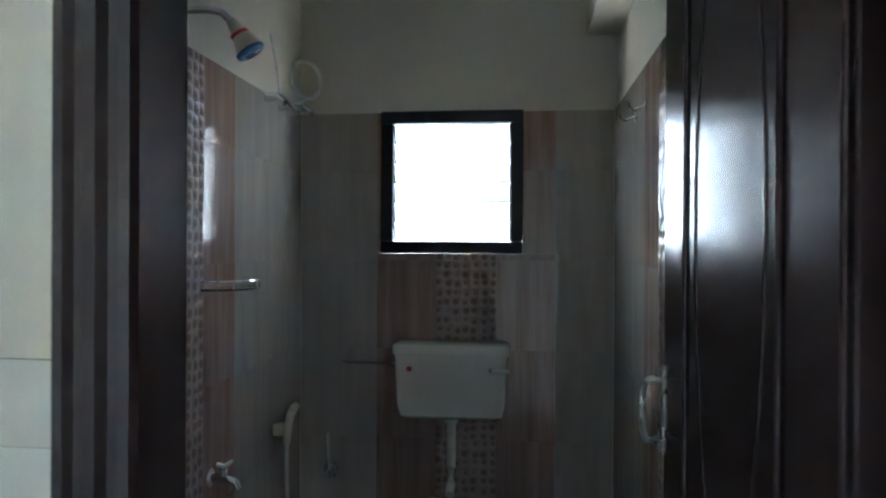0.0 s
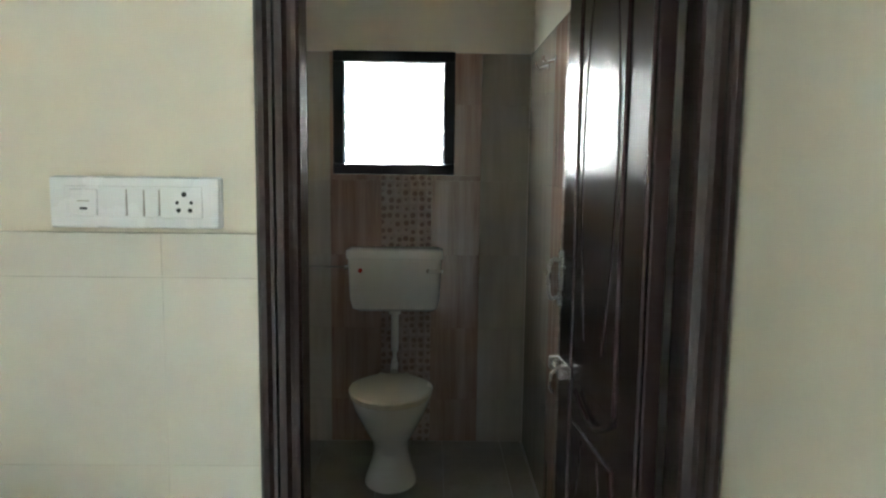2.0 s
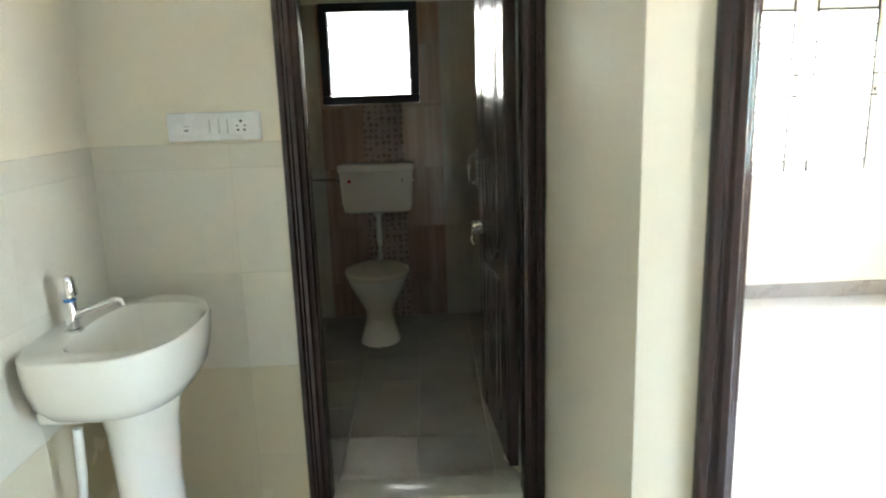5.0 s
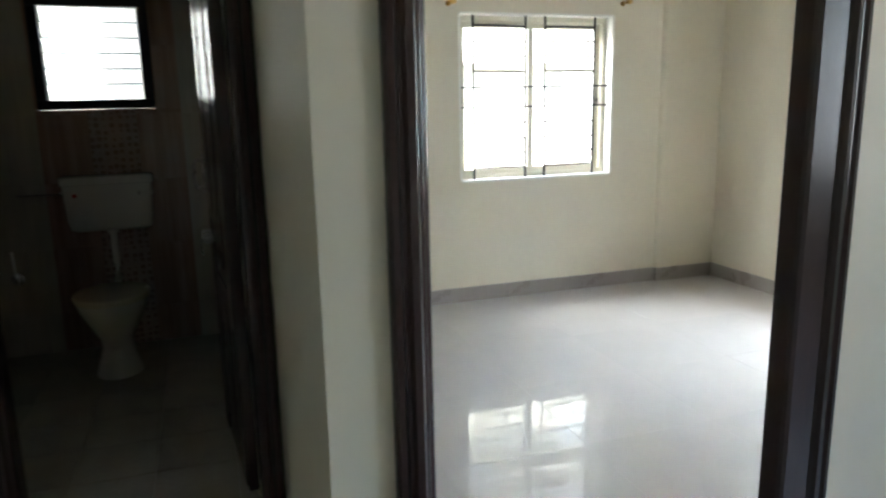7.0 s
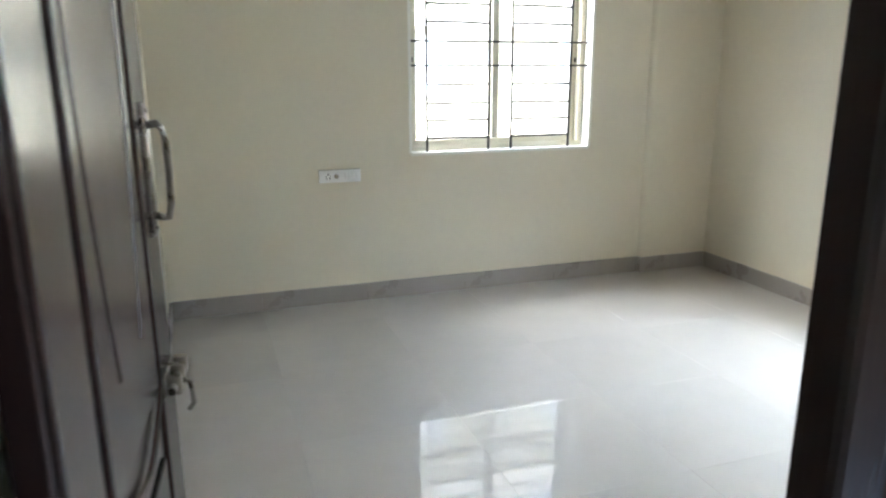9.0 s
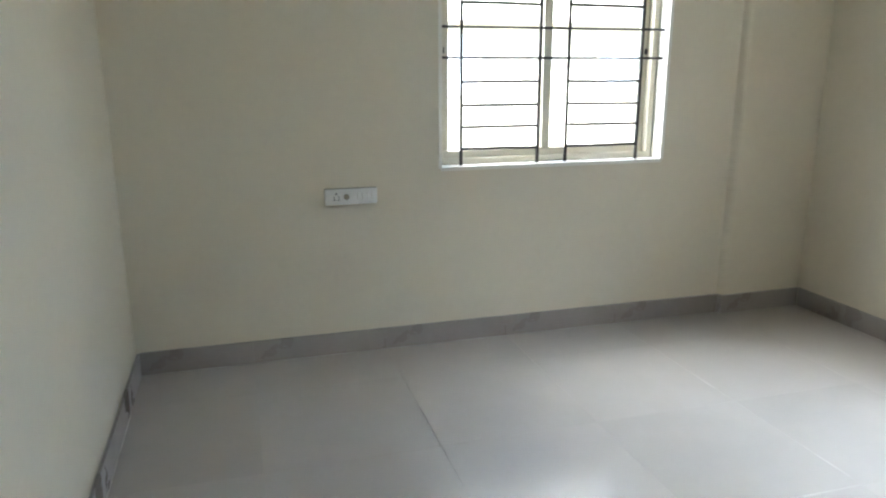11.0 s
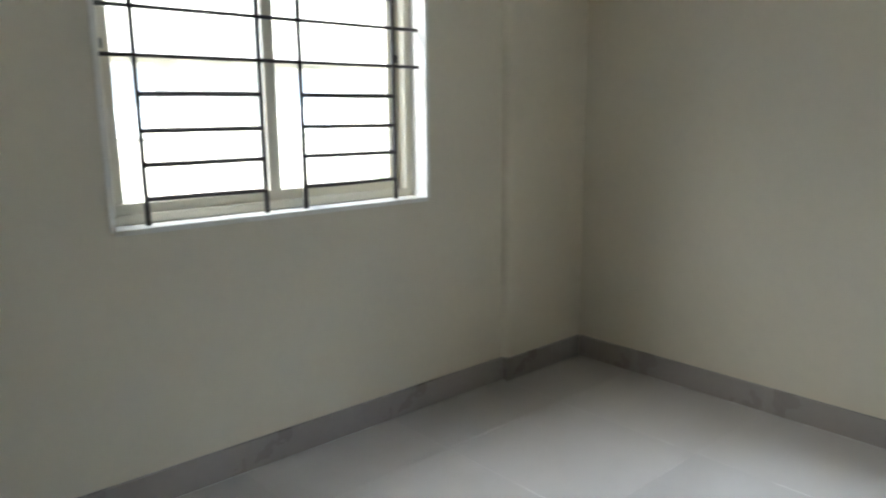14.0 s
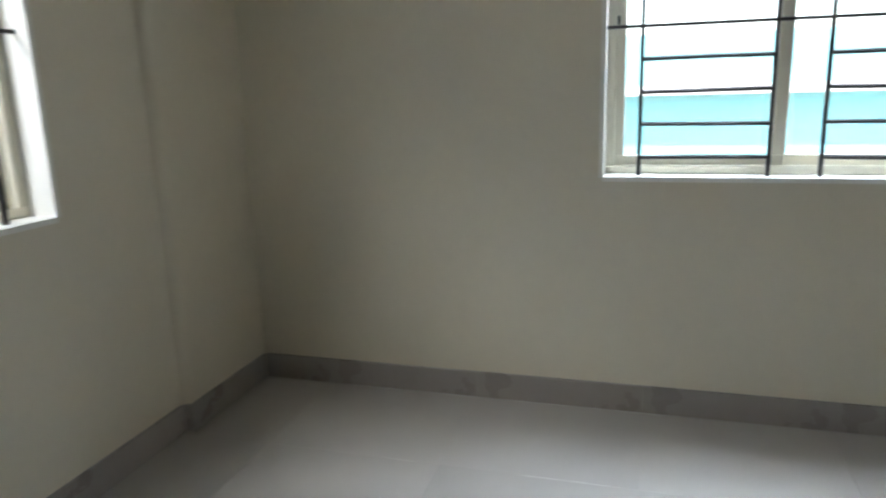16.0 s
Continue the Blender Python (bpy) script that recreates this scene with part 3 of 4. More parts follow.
# ---- toilet and cistern ----
def oval(cx, cy, w, d, z, k=28, back=0.8):
    out = []
    for i in range(k):
        a = 2 * math.pi * i / k
        c, s = math.cos(a), math.sin(a)
        out.append((cx + w * c * (1 if s < 0 else 1 - (1 - back) * abs(s) ** 1.5 * 0.6), cy + d * s, z))
    return out


def toilet():
    t = thing("toilet", "cream ceramic pedestal toilet with its lid closed", "toilet", (-0.24, 2.9, -0.02))
    bm = bmesh.new()
    loft(bm, [oval(0, 0.0, 0.118, 0.15, 0), oval(0, 0.0, 0.114, 0.145, 0.025), oval(0, 0.01, 0.092, 0.125, 0.09), oval(0, 0.02, 0.080, 0.12, 0.15),
              oval(0, 0.01, 0.088, 0.14, 0.20), oval(0, -0.01, 0.128, 0.185, 0.28), oval(0, -0.02, 0.165, 0.215, 0.36), oval(0, -0.02, 0.176, 0.222, 0.40),
              oval(0, -0.02, 0.174, 0.22, 0.408)])
    part("bowl", bm, CERAMIC, t)
    bm = bmesh.new()
    rbox(bm, (-0.10, 0.13, 0.30), (0.10, 0.30, 0.405), 0.02, 3)
    part("back_shelf", bm, CERAMIC, t)
    bm = bmesh.new()
    loft(bm, [oval(0, -0.02, 0.178, 0.225, 0.409), oval(0, -0.02, 0.184, 0.23, 0.414), oval(0, -0.02, 0.182, 0.228, 0.424)])
    part("seat", bm, SEAT, t)

    def lid(s, z):
        p = oval(0, -0.02, 0.186 * s, 0.232 * s, z, back=1)
        return [(x if y < 0.06 else x * (1 - (y - 0.06) * 2.3), min(y, 0.185), zz) for x, y, zz in p]
    bm = bmesh.new()
    loft(bm, [lid(1, 0.426), lid(1.01, 0.434), lid(0.98, 0.443), lid(0.8, 0.449)])
    part("lid", bm, SEAT, t, "closed cream plastic lid")
    for s in (-1, 1):
        bm = bmesh.new()
        tube(bm, [(s * 0.06, 0.19, 0.405), (s * 0.06, 0.19, 0.44)], 0.012, 10)
        part("hinge", bm, SEAT, t)
    c = thing("cistern", "cream ceramic low-level flush cistern on the tiled wall", "cistern", (-0.245, 3.352, 0.69))

    def ring(w, d0, z, r=0.025):
        pts = []
        for (cx, cy), a0 in (((w - r, -r), 0), ((-w + r, -r), 90), ((-w + r, -d0 + r), 180), ((w - r, -d0 + r), 270)):
            for q in range(4):
                a = radians(a0 + q * 30)
                pts.append((cx + r * math.cos(a), cy + r * math.sin(a), z))
        return pts
    bm = bmesh.new()
    loft(bm, [ring(0.19, 0.115, 0.0), ring(0.208, 0.128, 0.012), ring(0.22, 0.135, 0.06), ring(0.229, 0.142, 0.26)])
    part("tank", bm, CERAMIC, c)
    bm = bmesh.new()
    loft(bm, [ring(0.236, 0.15, 0.262), ring(0.238, 0.152, 0.285), ring(0.235, 0.149, 0.302), ring(0.22, 0.135, 0.309)])
    part("cistern_lid", bm, CERAMIC, c)
    for s in (-1, 1):
        bm = bmesh.new()
        tube(bm, [(s * 0.165, -0.136, 0.205), (s * 0.165, -0.146, 0.205)], 0.011, 12)
        part("flush_boss", bm, BOXSIDE if s > 0 else RED, c, "small flush fitting")
    bm = bmesh.new()
    rbox(bm, (0.165, -0.156, 0.197), (0.235, -0.146, 0.213), 0.004, 2)
    part("flush_lever", bm, CERAMIC, c)
    bm = bmesh.new()
    tube(bm, [(0, -0.07, 0.005), (0, -0.07, -0.02), (0, -0.07, -0.022), (0, -0.07, -0.20), (0, -0.08, -0.27), (0, -0.13, -0.30)], [0.03, 0.03, 0.0195, 0.0195, 0.0195, 0.0195], 14)
    part("flush_pipe", bm, CERAMIC, c, "cream plastic flush pipe")
    bm = bmesh.new()
    tube(bm, [(-0.22, -0.06, 0.21), (-0.25, -0.06, 0.21), (-0.252, -0.06, 0.21), (-0.45, -0.03, 0.208), (-0.47, -0.002, 0.207)], [0.014, 0.014, 0.006, 0.006, 0.006], 10)
    part("inlet_pipe", bm, CHROME, c, "thin inlet pipe")


toilet()

# ---- shower fittings on the west wall of the bathroom ----
WX = -0.905
t = thing("shower", "chrome shower arm with a blue-faced shower head", "shower", (WX, 2.28, 2.0))
bm = bmesh.new()
tube(bm, [(0, -0.06, 0.02), (0.008, -0.06, 0.02)], 0.03, 16)
part("wall_flange", bm, CHROME, t)
bm = bmesh.new()
tube(bm, [(0.0, -0.06, 0.02), (0.10, -0.05, 0.022), (0.135, -0.045, 0.015), (0.16, -0.04, -0.01)], 0.0105, 12)
part("shower_arm", bm, CHROME, t)
bm = bmesh.new()
tube(bm, [(0.155, -0.04, -0.003), (0.165, -0.037, -0.015), (0.18, -0.033, -0.04), (0.20, -0.028, -0.072), (0.207, -0.026, -0.084)], [0.013, 0.017, 0.022, 0.037, 0.040], 18)
hd = part("shower_head", bm, WHITEHOSE, t, "pale shower head")
bm = bmesh.new()
tube(bm, [(0.206, -0.026, -0.083), (0.211, -0.025, -0.091), (0.213, -0.0245, -0.094)], [0.041, 0.040, 0.030], 18)
part("spray_face", bm, BLUE, hd, "blue spray face")
bm = bmesh.new()
tube(bm, [(0.178, -0.0335, -0.038), (0.183, -0.032, -0.046)], 0.0265, 18)
part("red_ring", bm, RED, hd, "red ring")

t = thing("wall_mixer", "chrome wall mixer with three knobs and a looped white hose", "mixer tap", (WX, 3.06, 1.935))
bm = bmesh.new()
tube(bm, [(0.04, -0.15, 0), (0.04, 0.19, 0.02)], 0.011, 12)
part("mixer_body", bm, CHROME, t)
for y, z in ((-0.14, 0.0), (0.01, -0.005), (0.18, 0.02)):
    bm = bmesh.new()
    tube(bm, [(0, y, z), (0.045, y, z), (0.05, y, z - 0.004), (0.078, y, z - 0.02), (0.085, y, z - 0.024)], [0.018, 0.016, 0.019, 0.017, 0.008], 12)
    part("knob", bm, CHROME, t)
bm = bmesh.new()
tube(bm, [(0.045, 0.03, 0.01), (0.06, 0.10, 0.03)] + [(0.07 + 0.045 * math.cos(a), 0.13 + 0.06 * math.cos(a), 0.125 + 0.075 * math.sin(a)) for a in [radians(-95 + 30 * i) for i in range(13)]], 0.0085, 10)
part("looped_hose", bm, WHITEHOSE, t, "looped white flexible hose")
bm = bmesh.new()
tube(bm, [(0.03, -0.07, 0.01), (0.03, -0.08, 0.08), (0.02, -0.10, 0.17), (0.015, -0.13, 0.24)], 0.006, 8)
part("riser_hose", bm, WHITEHOSE, t)

t = thing("hand_spray", "cream plastic toilet hand spray hanging from a wall hook", "hand spray", (WX, 3.03, 0.68))
bm = bmesh.new()
rbox(bm, (0, -0.02, -0.02), (0.04, 0.02, 0.025), 0.005, 2)
part("wall_hook", bm, SEAT, t)
bm = bmesh.new()
tube(bm, [(0.05, 0, -0.05), (0.055, 0, 0.0), (0.06, 0.005, 0.05), (0.075, 0.012, 0.085), (0.09, 0.015, 0.10)], [0.014, 0.017, 0.016, 0.019, 0.012], 12)
part("spray_head", bm, SEAT, t)
bm = bmesh.new()
tube(bm, [(0.05, 0, -0.05), (0.05, 0.0, -0.2), (0.06, 0.01, -0.4), (0.06, 0.05, -0.52), (0.03, 0.1, -0.5), (0.0, 0.11, -0.42)], 0.007, 8)
part("spray_hose", bm, WHITEHOSE, t)

t = thing("bib_tap", "chrome bib tap on the wooden-print tiles", "tap", (WX, 2.46, 0.68))
bm = bmesh.new()
tube(bm, [(0, 0, 0), (0.006, 0, 0), (0.007, 0, 0), (0.06, 0, 0.0), (0.085, 0, -0.01), (0.092, 0, -0.03)], [0.028, 0.028, 0.014, 0.014, 0.012, 0.012], 14)
part("tap_body", bm, CHROME, t)
bm = bmesh.new()
tube(bm, [(0.045, 0, 0.01), (0.045, 0, 0.03)], [0.012, 0.015], 12)
part("tap_neck", bm, CHROME, t)
bm = bmesh.new()
tube(bm, [(0.03, -0.02, 0.05), (0.045, 0, 0.034), (0.06, 0.03, 0.045)], [0.007, 0.01, 0.006], 10)
part("tap_lever", bm, CHROME, t)

t = thing("corner_shelf", "clear plastic soap shelf on the tiled wall", "shelf", (WX, 2.55, 1.25))
bm = bmesh.new()
loft(bm, [[(0.115 * math.sin(a), -0.15 * math.cos(a), z) for a in [math.pi * i / 16 for i in range(17)]] for z in (0, 0.006)])
part("shelf_plate", bm, CLEAR, t)
bm = bmesh.new()
tube(bm, [(0.113 * math.sin(a) + 0.002, -0.148 * math.cos(a), 0.028) for a in [math.pi * i / 16 for i in range(17)]], 0.003, 6)
part("guard_rail", bm, CHROME, t)
for a in (0.25, 0.5, 0.75):
    bm = bmesh.new()
    tube(bm, [(0.113 * math.sin(a * math.pi) + 0.002, -0.148 * math.cos(a * math.pi), 0.004), (0.113 * math.sin(a * math.pi) + 0.002, -0.148 * math.cos(a * math.pi), 0.028)], 0.0025, 6)
    part("rail_post", bm, CHROME, t)

t = thing("angle_valve", "small round chrome stop valve on the tiled wall", "valve", (-0.768, 3.353, 0.43))
bm = bmesh.new()
tube(bm, [(0, 0, 0), (0, -0.006, 0), (0, -0.007, 0), (0, -0.05, 0), (0, -0.055, 0)], [0.034, 0.034, 0.02, 0.019, 0.014], 16)
part("valve_body", bm, CHROME, t)
bm = bmesh.new()
tube(bm, [(0, -0.03, 0.015), (-0.005, -0.03, 0.08), (-0.012, -0.012, 0.16)], 0.006, 8)
part("valve_hose", bm, WHITEHOSE, t)

for k, y in enumerate((2.62, 2.80)):
    t = thing("robe_hook", "small chrome hook on the bathroom wall", "hook", (0.414, y, 1.82), group="robe hooks")
    bm = bmesh.new()
    tube(bm, [(0, 0, 0), (-0.006, 0, 0)], 0.018, 12)
    part("hook_plate", bm, CHROME, t)
    bm = bmesh.new()
    tube(bm, [(-0.004, 0, 0), (-0.035, 0, -0.012), (-0.05, 0, -0.005), (-0.054, 0, 0.014)], 0.006, 8)
    part("hook_arm", bm, CHROME, t)

# an offcut of pipe leaning on the step
bm = bmesh.new()
ax = Vector((0.01, -0.36, 0.155)).normalized()
rings = []
for d, r in ((0, 0.016), (0.36, 0.016), (0.36, 0.0125), (0, 0.0125)):
    p = Vector((0.355, 1.41, 0.002)) + ax * d
    s = ax.cross(Vector((1, 0, 0))).normalized()
    u = s.cross(ax)
    rings.append([p + (s * math.cos(2 * math.pi * j / 14) + u * math.sin(2 * math.pi * j / 14)) * r for j in range(14)])
loft(bm, rings + [rings[0]], cap=False)
tagged(part("pipe_offcut", bm, PVC), "short pale plastic pipe offcut leaning on the stone step", "pipe")

# ---- curtain brackets over the bedroom window ----
for x, z in ((1.825, 1.972), (3.105, 2.0)):
    t = thing("curtain_bracket", "small brass curtain rod bracket above the window", "curtain bracket", (x, 3.365, z), group="curtain brackets")
    bm = bmesh.new()
    tube(bm, [(0, 0, 0.0), (0, -0.006, 0.0)], 0.018, 14)
    part("bracket_plate", bm, BRASS, t)
    bm = bmesh.new()
    tube(bm, [(0, -0.005, 0), (0, -0.045, 0), (0, -0.06, 0.004)], [0.008, 0.006, 0.008], 10)
    part("bracket_arm", bm, BRASS, t)
    bm = bmesh.new()
    tube(bm, [(-0.012, -0.062, 0.004), (0.0, -0.066, 0.004), (0.022, -0.066, 0.006), (0.032, -0.066, 0.006)], [0.01, 0.017, 0.017, 0.01], 12)
    part("finial", bm, BRASS, t)
t = thing("cable_clip", "short white cable stub above the window", "cable", (2.18, 3.365, 2.045))
bm = bmesh.new()
rbox(bm, (-0.012, -0.016, -0.02), (0.012, 0, 0.05), 0.004, 2)
part("stub", bm, PLASTIC, t)


# ---- outside ----
bm = bmesh.new()
bmesh.ops.create_grid(bm, x_segments=4, y_segments=4, size=1500)
for v in bm.verts:
    v.co.z = -3.2
tagged(part("ground", bm, EARTH, smooth=False), "dry bare earth round the house", "ground", kind="structure")


def neighbour(name, label, at, rz, w, d, h, mat, trim):
    t = thing(name, label, "house", at, rz)
    bm = bmesh.new()
    box(bm, (-w / 2, 0, 0), (w / 2, d, h))
    part("wall", bm, mat, t, smooth=False)
    bm = bmesh.new()
    box(bm, (-w / 2 - 0.3, -0.3, h), (w / 2 + 0.3, d + 0.3, h + 0.15))
    part("roof_slab", bm, CONCRETE, t, smooth=False)
    bm = bmesh.new()
    box(bm, (-w / 2 - 0.2, -0.2, h + 0.15), (w / 2 + 0.2, 0.0, h + 0.95))
    part("parapet", bm, trim, t, smooth=False)
    storeys = int(h // 3)
    for s in range(storeys):
        bm = bmesh.new()
        box(bm, (-w / 2 - 0.15, -0.5, s * 3 + 2.45), (w / 2 + 0.15, -0.003, s * 3 + 2.57))
        part("sunshade", bm, trim, t, smooth=False)
        for k in range(3):
            x = (k - 1) * w * 0.31
            bm = bmesh.new()
            for a, b in (((x - 0.65, 0.95), (x - 0.57, 2.3)), ((x + 0.57, 0.95), (x + 0.65, 2.3)), ((x - 0.57, 0.95), (x + 0.57, 1.03)),
                         ((x - 0.57, 2.22), (x + 0.57, 2.3)), ((x - 0.03, 1.03), (x + 0.03, 2.22))):
                box(bm, (a[0], -0.05, s * 3 + a[1]), (b[0], -0.004, s * 3 + b[1]))
            wf = part("window", bm, UPVC, t, smooth=False)
            bm = bmesh.new()
            box(bm, (x - 0.57, -0.02, s * 3 + 1.03), (x + 0.57, -0.005, s * 3 + 2.22))
            part("pane", bm, CURTAIN, wf, "pale curtained window glass", smooth=False)


neighbour("house", "pale yellow four-storey neighbouring house with a flat roof", (5.5, 15.0, -3.2), 0, 13, 8, 12.2, HOUSE_Y, CONCRETE)
neighbour("house", "whitewashed three-storey neighbouring house with pink bands", (17.0, 16.0, -3.2), -20, 11, 8, 9.2, HOUSE_W, PINK)
neighbour("house", "low teal painted house with a flat roof", (14.0, 0.5, -3.2), -90, 12, 7, 4.1, TEAL, TEAL)


def tree(at, h, seed):
    rnd = random.Random(seed)
    t = thing("tree", "leafy green tree with an uneven crown", "tree", at, group="garden trees")
    bm = bmesh.new()
    tube(bm, [(0, 0, 0), (0.05, 0.02, h * 0.25), (-0.04, 0.05, h * 0.45), (0.02, 0, h * 0.7)], [0.16, 0.13, 0.10, 0.05], 10)
    for k in range(6):
        a = k * 1.05 + rnd.random()
        tube(bm, [(0, 0.02, h * (0.35 + 0.05 * k)), (0.6 * math.cos(a), 0.6 * math.sin(a), h * (0.5 + 0.05 * k)), (1.1 * math.cos(a), 1.1 * math.sin(a), h * (0.6 + 0.05 * k))], [0.06, 0.04, 0.015], 6)
    part("trunk", bm, BARK, t)
    bm = bmesh.new()
    hubs = [Vector((rnd.gauss(0, 0.75), rnd.gauss(0, 0.75), h * 0.72 + rnd.gauss(0, 0.6))) for _ in range(26)]
    for _ in range(2600):
        c = rnd.choice(hubs) + Vector((rnd.gauss(0, 0.28), rnd.gauss(0, 0.28), rnd.gauss(0, 0.24)))
        m = Matrix.Translation(c) @ Euler((rnd.random() * 6, rnd.random() * 6, rnd.random() * 6)).to_matrix().to_4x4()
        vs = [bm.verts.new(m @ Vector(p)) for p in ((-0.09, 0, 0), (0, -0.028, 0.012), (0.09, 0, 0), (0, 0.028, 0.012))]
        bm.faces.new(vs)
    part("crown", bm, LEAF, t, smooth=False)


tree((9.5, 8.6, -3.2), 3.3, 8)


# ---- tiles ----
def tile_mesh(name, a, b, mat, r=0.0003):
    bm = bmesh.new()
    rbox(bm, a, b, r, 1)
    return mesh_of(name, bm, mat)


CACHE = {}


def tile(name, parent, size, at, mat, rot=None):
    """One tile as an object of its own; alike tiles share a mesh. size and at in metres, at: the lower corner."""
    key = (name, tuple(round(s, 3) for s in size), mat.name)
    if key not in CACHE:
        CACHE[key] = tile_mesh(name, (0, 0, 0), size, mat)
    ob = new(name, CACHE[key])
    ob.parent = parent
    ob.matrix_basis = Matrix.Translation(at)
    return ob


def spans(lo, hi, start, step):
    k = math.floor((lo - start) / step)
    out, x = [], start + k * step
    while x < hi - 1e-6:
        a, b = max(lo, x), min(hi, x + step)
        if b - a > 0.012:
            out.append((a, b))
        x += step
    return out


J = 0.0004
for x0, x1, y0, y1 in ((0.53, 3.945, 0.02, 3.365), (-0.897, 3.945, -4.0, 0.02), (-0.897, 0.42, 0.02, 0.957)):
    for a, b in spans(x0, x1, 0.43, 0.6):
        for c, d in spans(y0, y1, 0.03, 0.6):
            if x0 > 0.5 and c < 0.13 and b > 1.478:
                if d < 0.14:
                    continue
            tile("floor_tile", floor, (b - a - J, d - c - J, 0.012), (a, c, -0.012), FLOOR)
for a, b in spans(-0.905, 0.405, -0.9, 0.3):
    for c, d in spans(1.062, 3.355, 1.06, 0.3):
        tile("floor_tile", bath_floor, (b - a - 0.003, d - c - 0.003, 0.012), (a, c, -0.032 + random.uniform(0, 0.0006)), BATH_FLOOR)

skirting = tagged(new("baseboard"), "grey-brown tile skirting along the bedroom walls", "skirting", kind="structure")
for a, b in spans(0.563, 3.445, 0.43, 0.6):
    tile("skirting_tile", skirting, (b - a - J, 0.011, 0.1), (a, 3.353, 0.0), SKIRT)
tile("skirting_tile", skirting, (0.484, 0.011, 0.1), (3.449, 3.3225, 0.0), SKIRT)
tile("skirting_tile", skirting, (0.011, 0.032, 0.1), (3.438, 3.321, 0.0), SKIRT)
for c, d in spans(0.13, 3.322, 0.03, 0.6):
    tile("skirting_tile", skirting, (0.011, d - c - J, 0.1), (3.9335, c, 0.0), SKIRT)
for c, d in spans(0.13, 3.352, 0.03, 0.6):
    tile("skirting_tile", skirting, (0.011, d - c - J, 0.1), (0.552, c, 0.0), SKIRT)

# smears of white cement along the skirting and in some joints
WHITE_CEMENT = material("white_cement", (0.72, 0.70, 0.66), 0.8, vary=0.1)
bm = bmesh.new()
rnd = random.Random(4)


def smear(p, q, w):
    p, q = Vector(p), Vector(q)
    n = max(3, int((q - p).length / 0.03))
    s = (q - p).normalized().cross(Vector((0, 0, 1)))
    rows = []
    for i in range(n + 1):
        c = p.lerp(q, i / n)
        ww = w * rnd.uniform(0.25, 1.0) * (0.2 if i in (0, n) else 1)
        rows.append((bm.verts.new(c + s * ww + Vector((0, 0, 0.0006))), bm.verts.new(c - s * ww * 0.4 + Vector((0, 0, 0.0006)))))
    for (a, b), (c, d) in zip(rows, rows[1:]):
        bm.faces.new((a, b, d, c))


for a, b in ((0.62, 0.95), (1.05, 1.5), (1.56, 1.75), (1.95, 2.3), (2.45, 2.75)):
    smear((a, 3.3505, 0), (b, 3.3505, 0), 0.004)
for a, b in ((2.75, 2.95), (1.7, 2.3), (2.4, 2.6)):
    smear((3.931, b, 0), (3.931, a, 0), 0.004)
for a, b, c, d in ((2.83, 1.86, 2.83, 2.1), (2.5, 1.83, 2.82, 1.83), (3.43, 1.88, 3.43, 2.18), (3.43, 2.5, 3.43, 2.62), (2.83, 2.55, 2.83, 2.72)):
    smear((a - 0.0006, b, 0), (c - 0.0006, d, 0), 0.0022)
for a, b in ((2.2, 3.0), (1.2, 2.0)):
    smear((0.5645, a, 0), (0.5645, b, 0), 0.003)
tagged(part("cement_smears", bm, WHITE_CEMENT, smooth=False), "thin smears of white cement along the floor joints", "grout", kind="stuff")

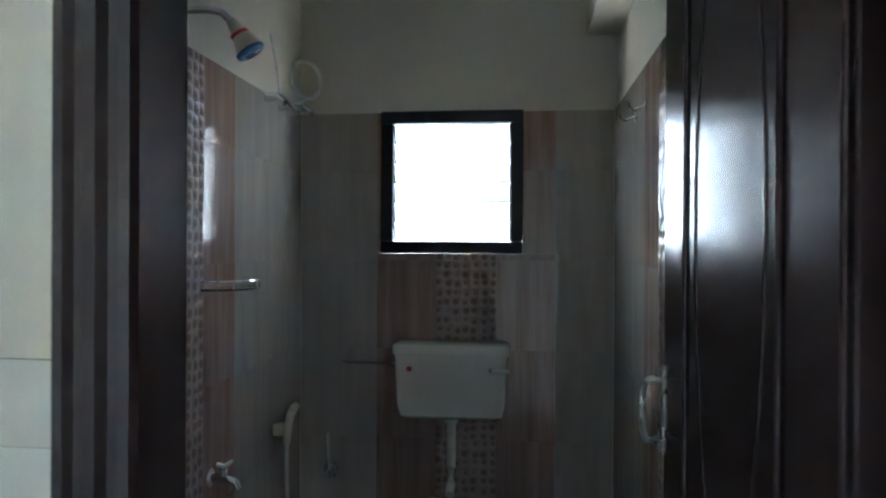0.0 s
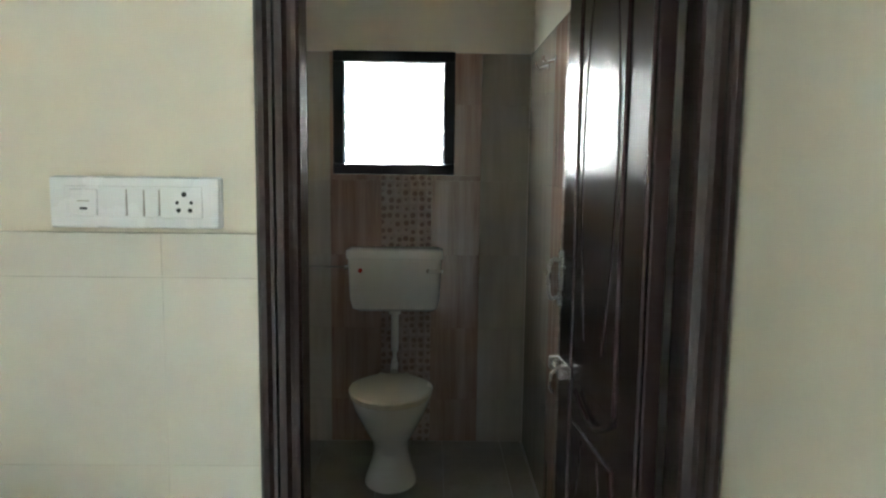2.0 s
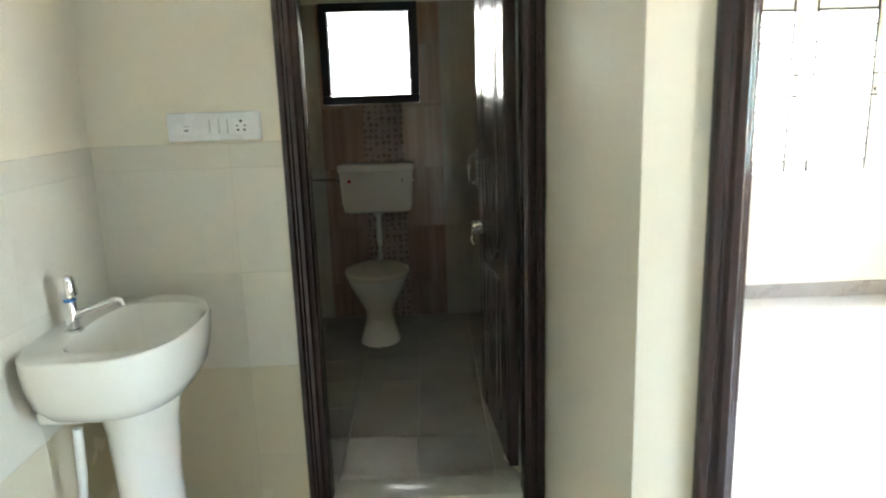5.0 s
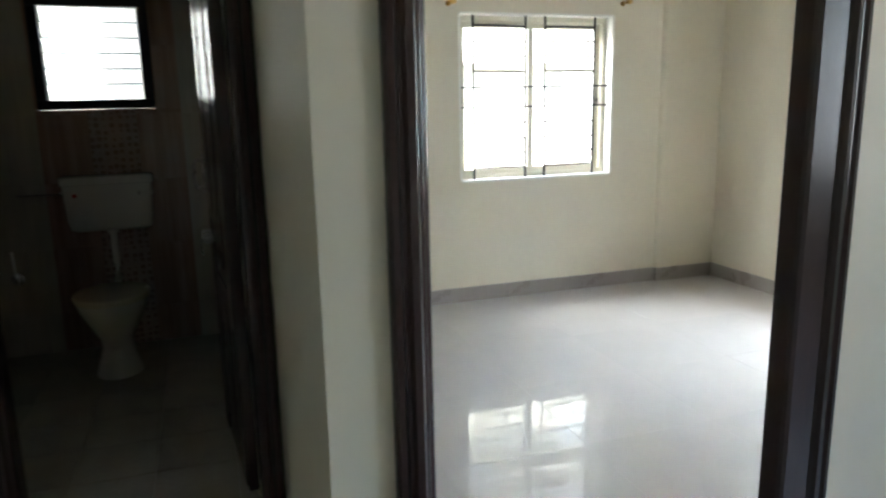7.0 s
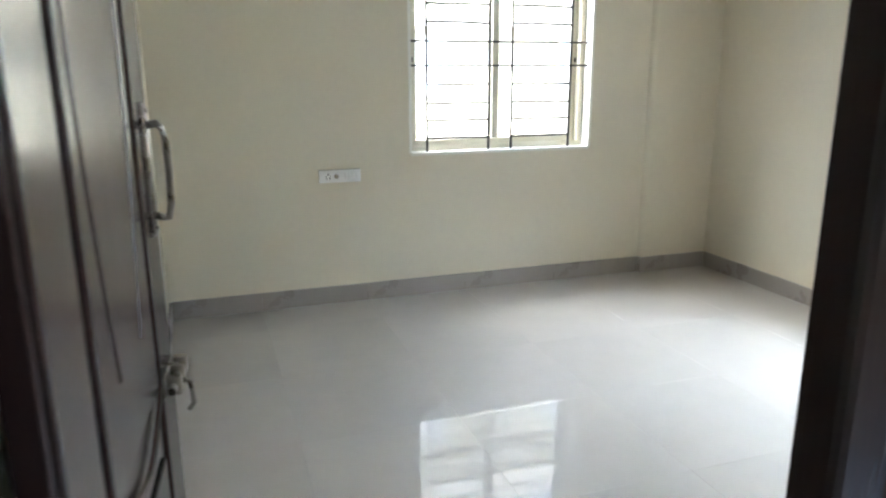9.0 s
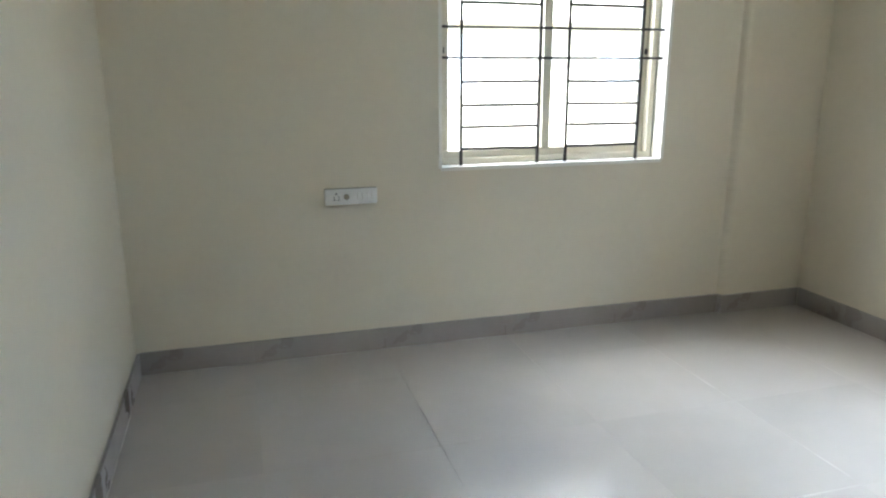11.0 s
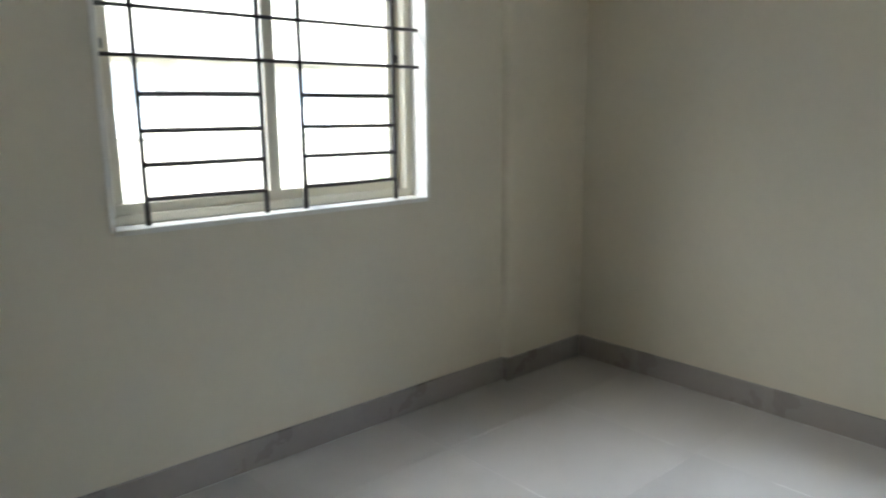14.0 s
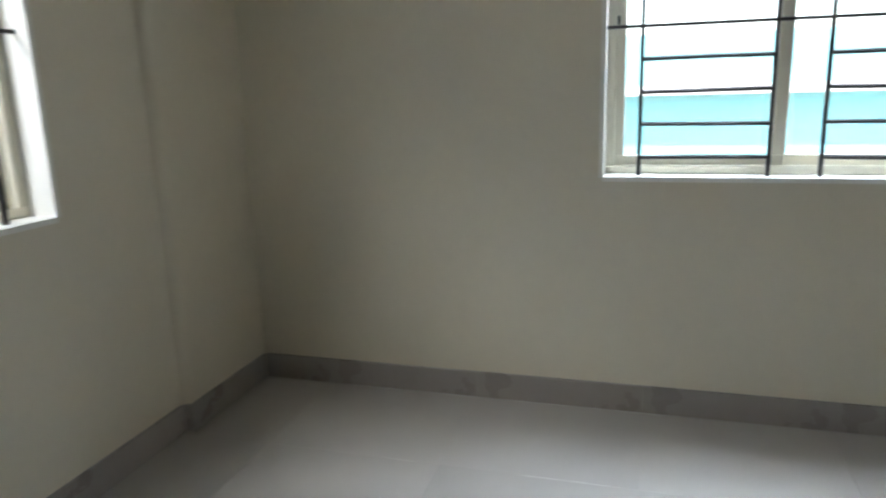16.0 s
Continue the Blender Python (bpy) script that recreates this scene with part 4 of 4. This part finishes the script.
dado = tagged(new("wall_tiles"), "cream ceramic wall tiles round the washbasin", "wall tiles", kind="structure")
rows = [(0.0, 0.30, DADO_LOW), (0.30, 0.602, DADO_LOW), (0.602, 0.905, DADO), (0.905, 1.22, DADO), (1.22, 1.292, DADO)]
for z0, z1, mat in rows:
    for a, b in spans(-0.889, -0.341, -0.494, 0.45):
        tile("wall_tile", dado, (b - a - J, 0.0075, z1 - z0 - J), (a, 0.949, z0), mat)
    for c, d in spans(-0.5, 0.948, 0.948, 0.45):
        tile("wall_tile", dado, (0.0075, d - c - J, z1 - z0 - J), (-0.8968, c, z0), mat)

bath_tiles = tagged(new("bath_wall_tiles"), "glossy beige, wood-print and pebble-print bathroom wall tiles", "wall tiles", kind="structure")
ZR = [(-0.02, 0.205), (0.205, 0.58), (0.58, 0.955), (0.955, 1.33), (1.33, 1.705), (1.705, 1.952)]
wx0, wx1, wz0, wz1 = -0.556, 0.042, 1.357, 1.957
cols = [(-0.904, -0.822, BATH_TILE), (-0.822, -0.572, BATH_TILE), (-0.572, -0.318, WOOD_TILE), (-0.318, -0.067, FLOWER), (-0.067, 0.176, WOOD_TILE), (0.176, 0.412, BATH_TILE)]
for x0, x1, mat in cols:
    for z0, z1 in ZR:
        pieces = [(x0, x1, z0, z1)]
        if x0 < wx1 and x1 > wx0 and z1 > wz0:
            pieces = [(x0, x1, z0, min(z1, wz0))] if z0 < wz0 else []
            if x0 < wx0:
                pieces.append((x0, wx0, max(z0, wz0), z1))
            if x1 > wx1:
                pieces.append((wx1, x1, max(z0, wz0), z1))
        for a, b, c, d in pieces:
            if b - a > 0.01 and d - c > 0.01:
                tile("wall_tile", bath_tiles, (b - a - J, 0.009, d - c - J), (a, 3.3545, c), mat)
side = [(1.075, 1.40, BATH_TILE), (1.40, 1.65, BATH_TILE), (1.65, 1.92, BATH_TILE), (1.92, 2.17, WOOD_TILE), (2.17, 2.42, FLOWER), (2.42, 2.65, WOOD_TILE),
        (2.65, 2.9, BATH_TILE), (2.9, 3.15, BATH_TILE), (3.15, 3.3535, BATH_TILE)]
for y0, y1, mat in side:
    for z0, z1 in ZR:
        tile("wall_tile", bath_tiles, (0.009, y1 - y0 - J, z1 - z0 - J), (-0.9145, y0, z0), mat)
        tile("wall_tile", bath_tiles, (0.0125, y1 - y0 - J, z1 - z0 - J), (0.4145, y0, z0), mat)
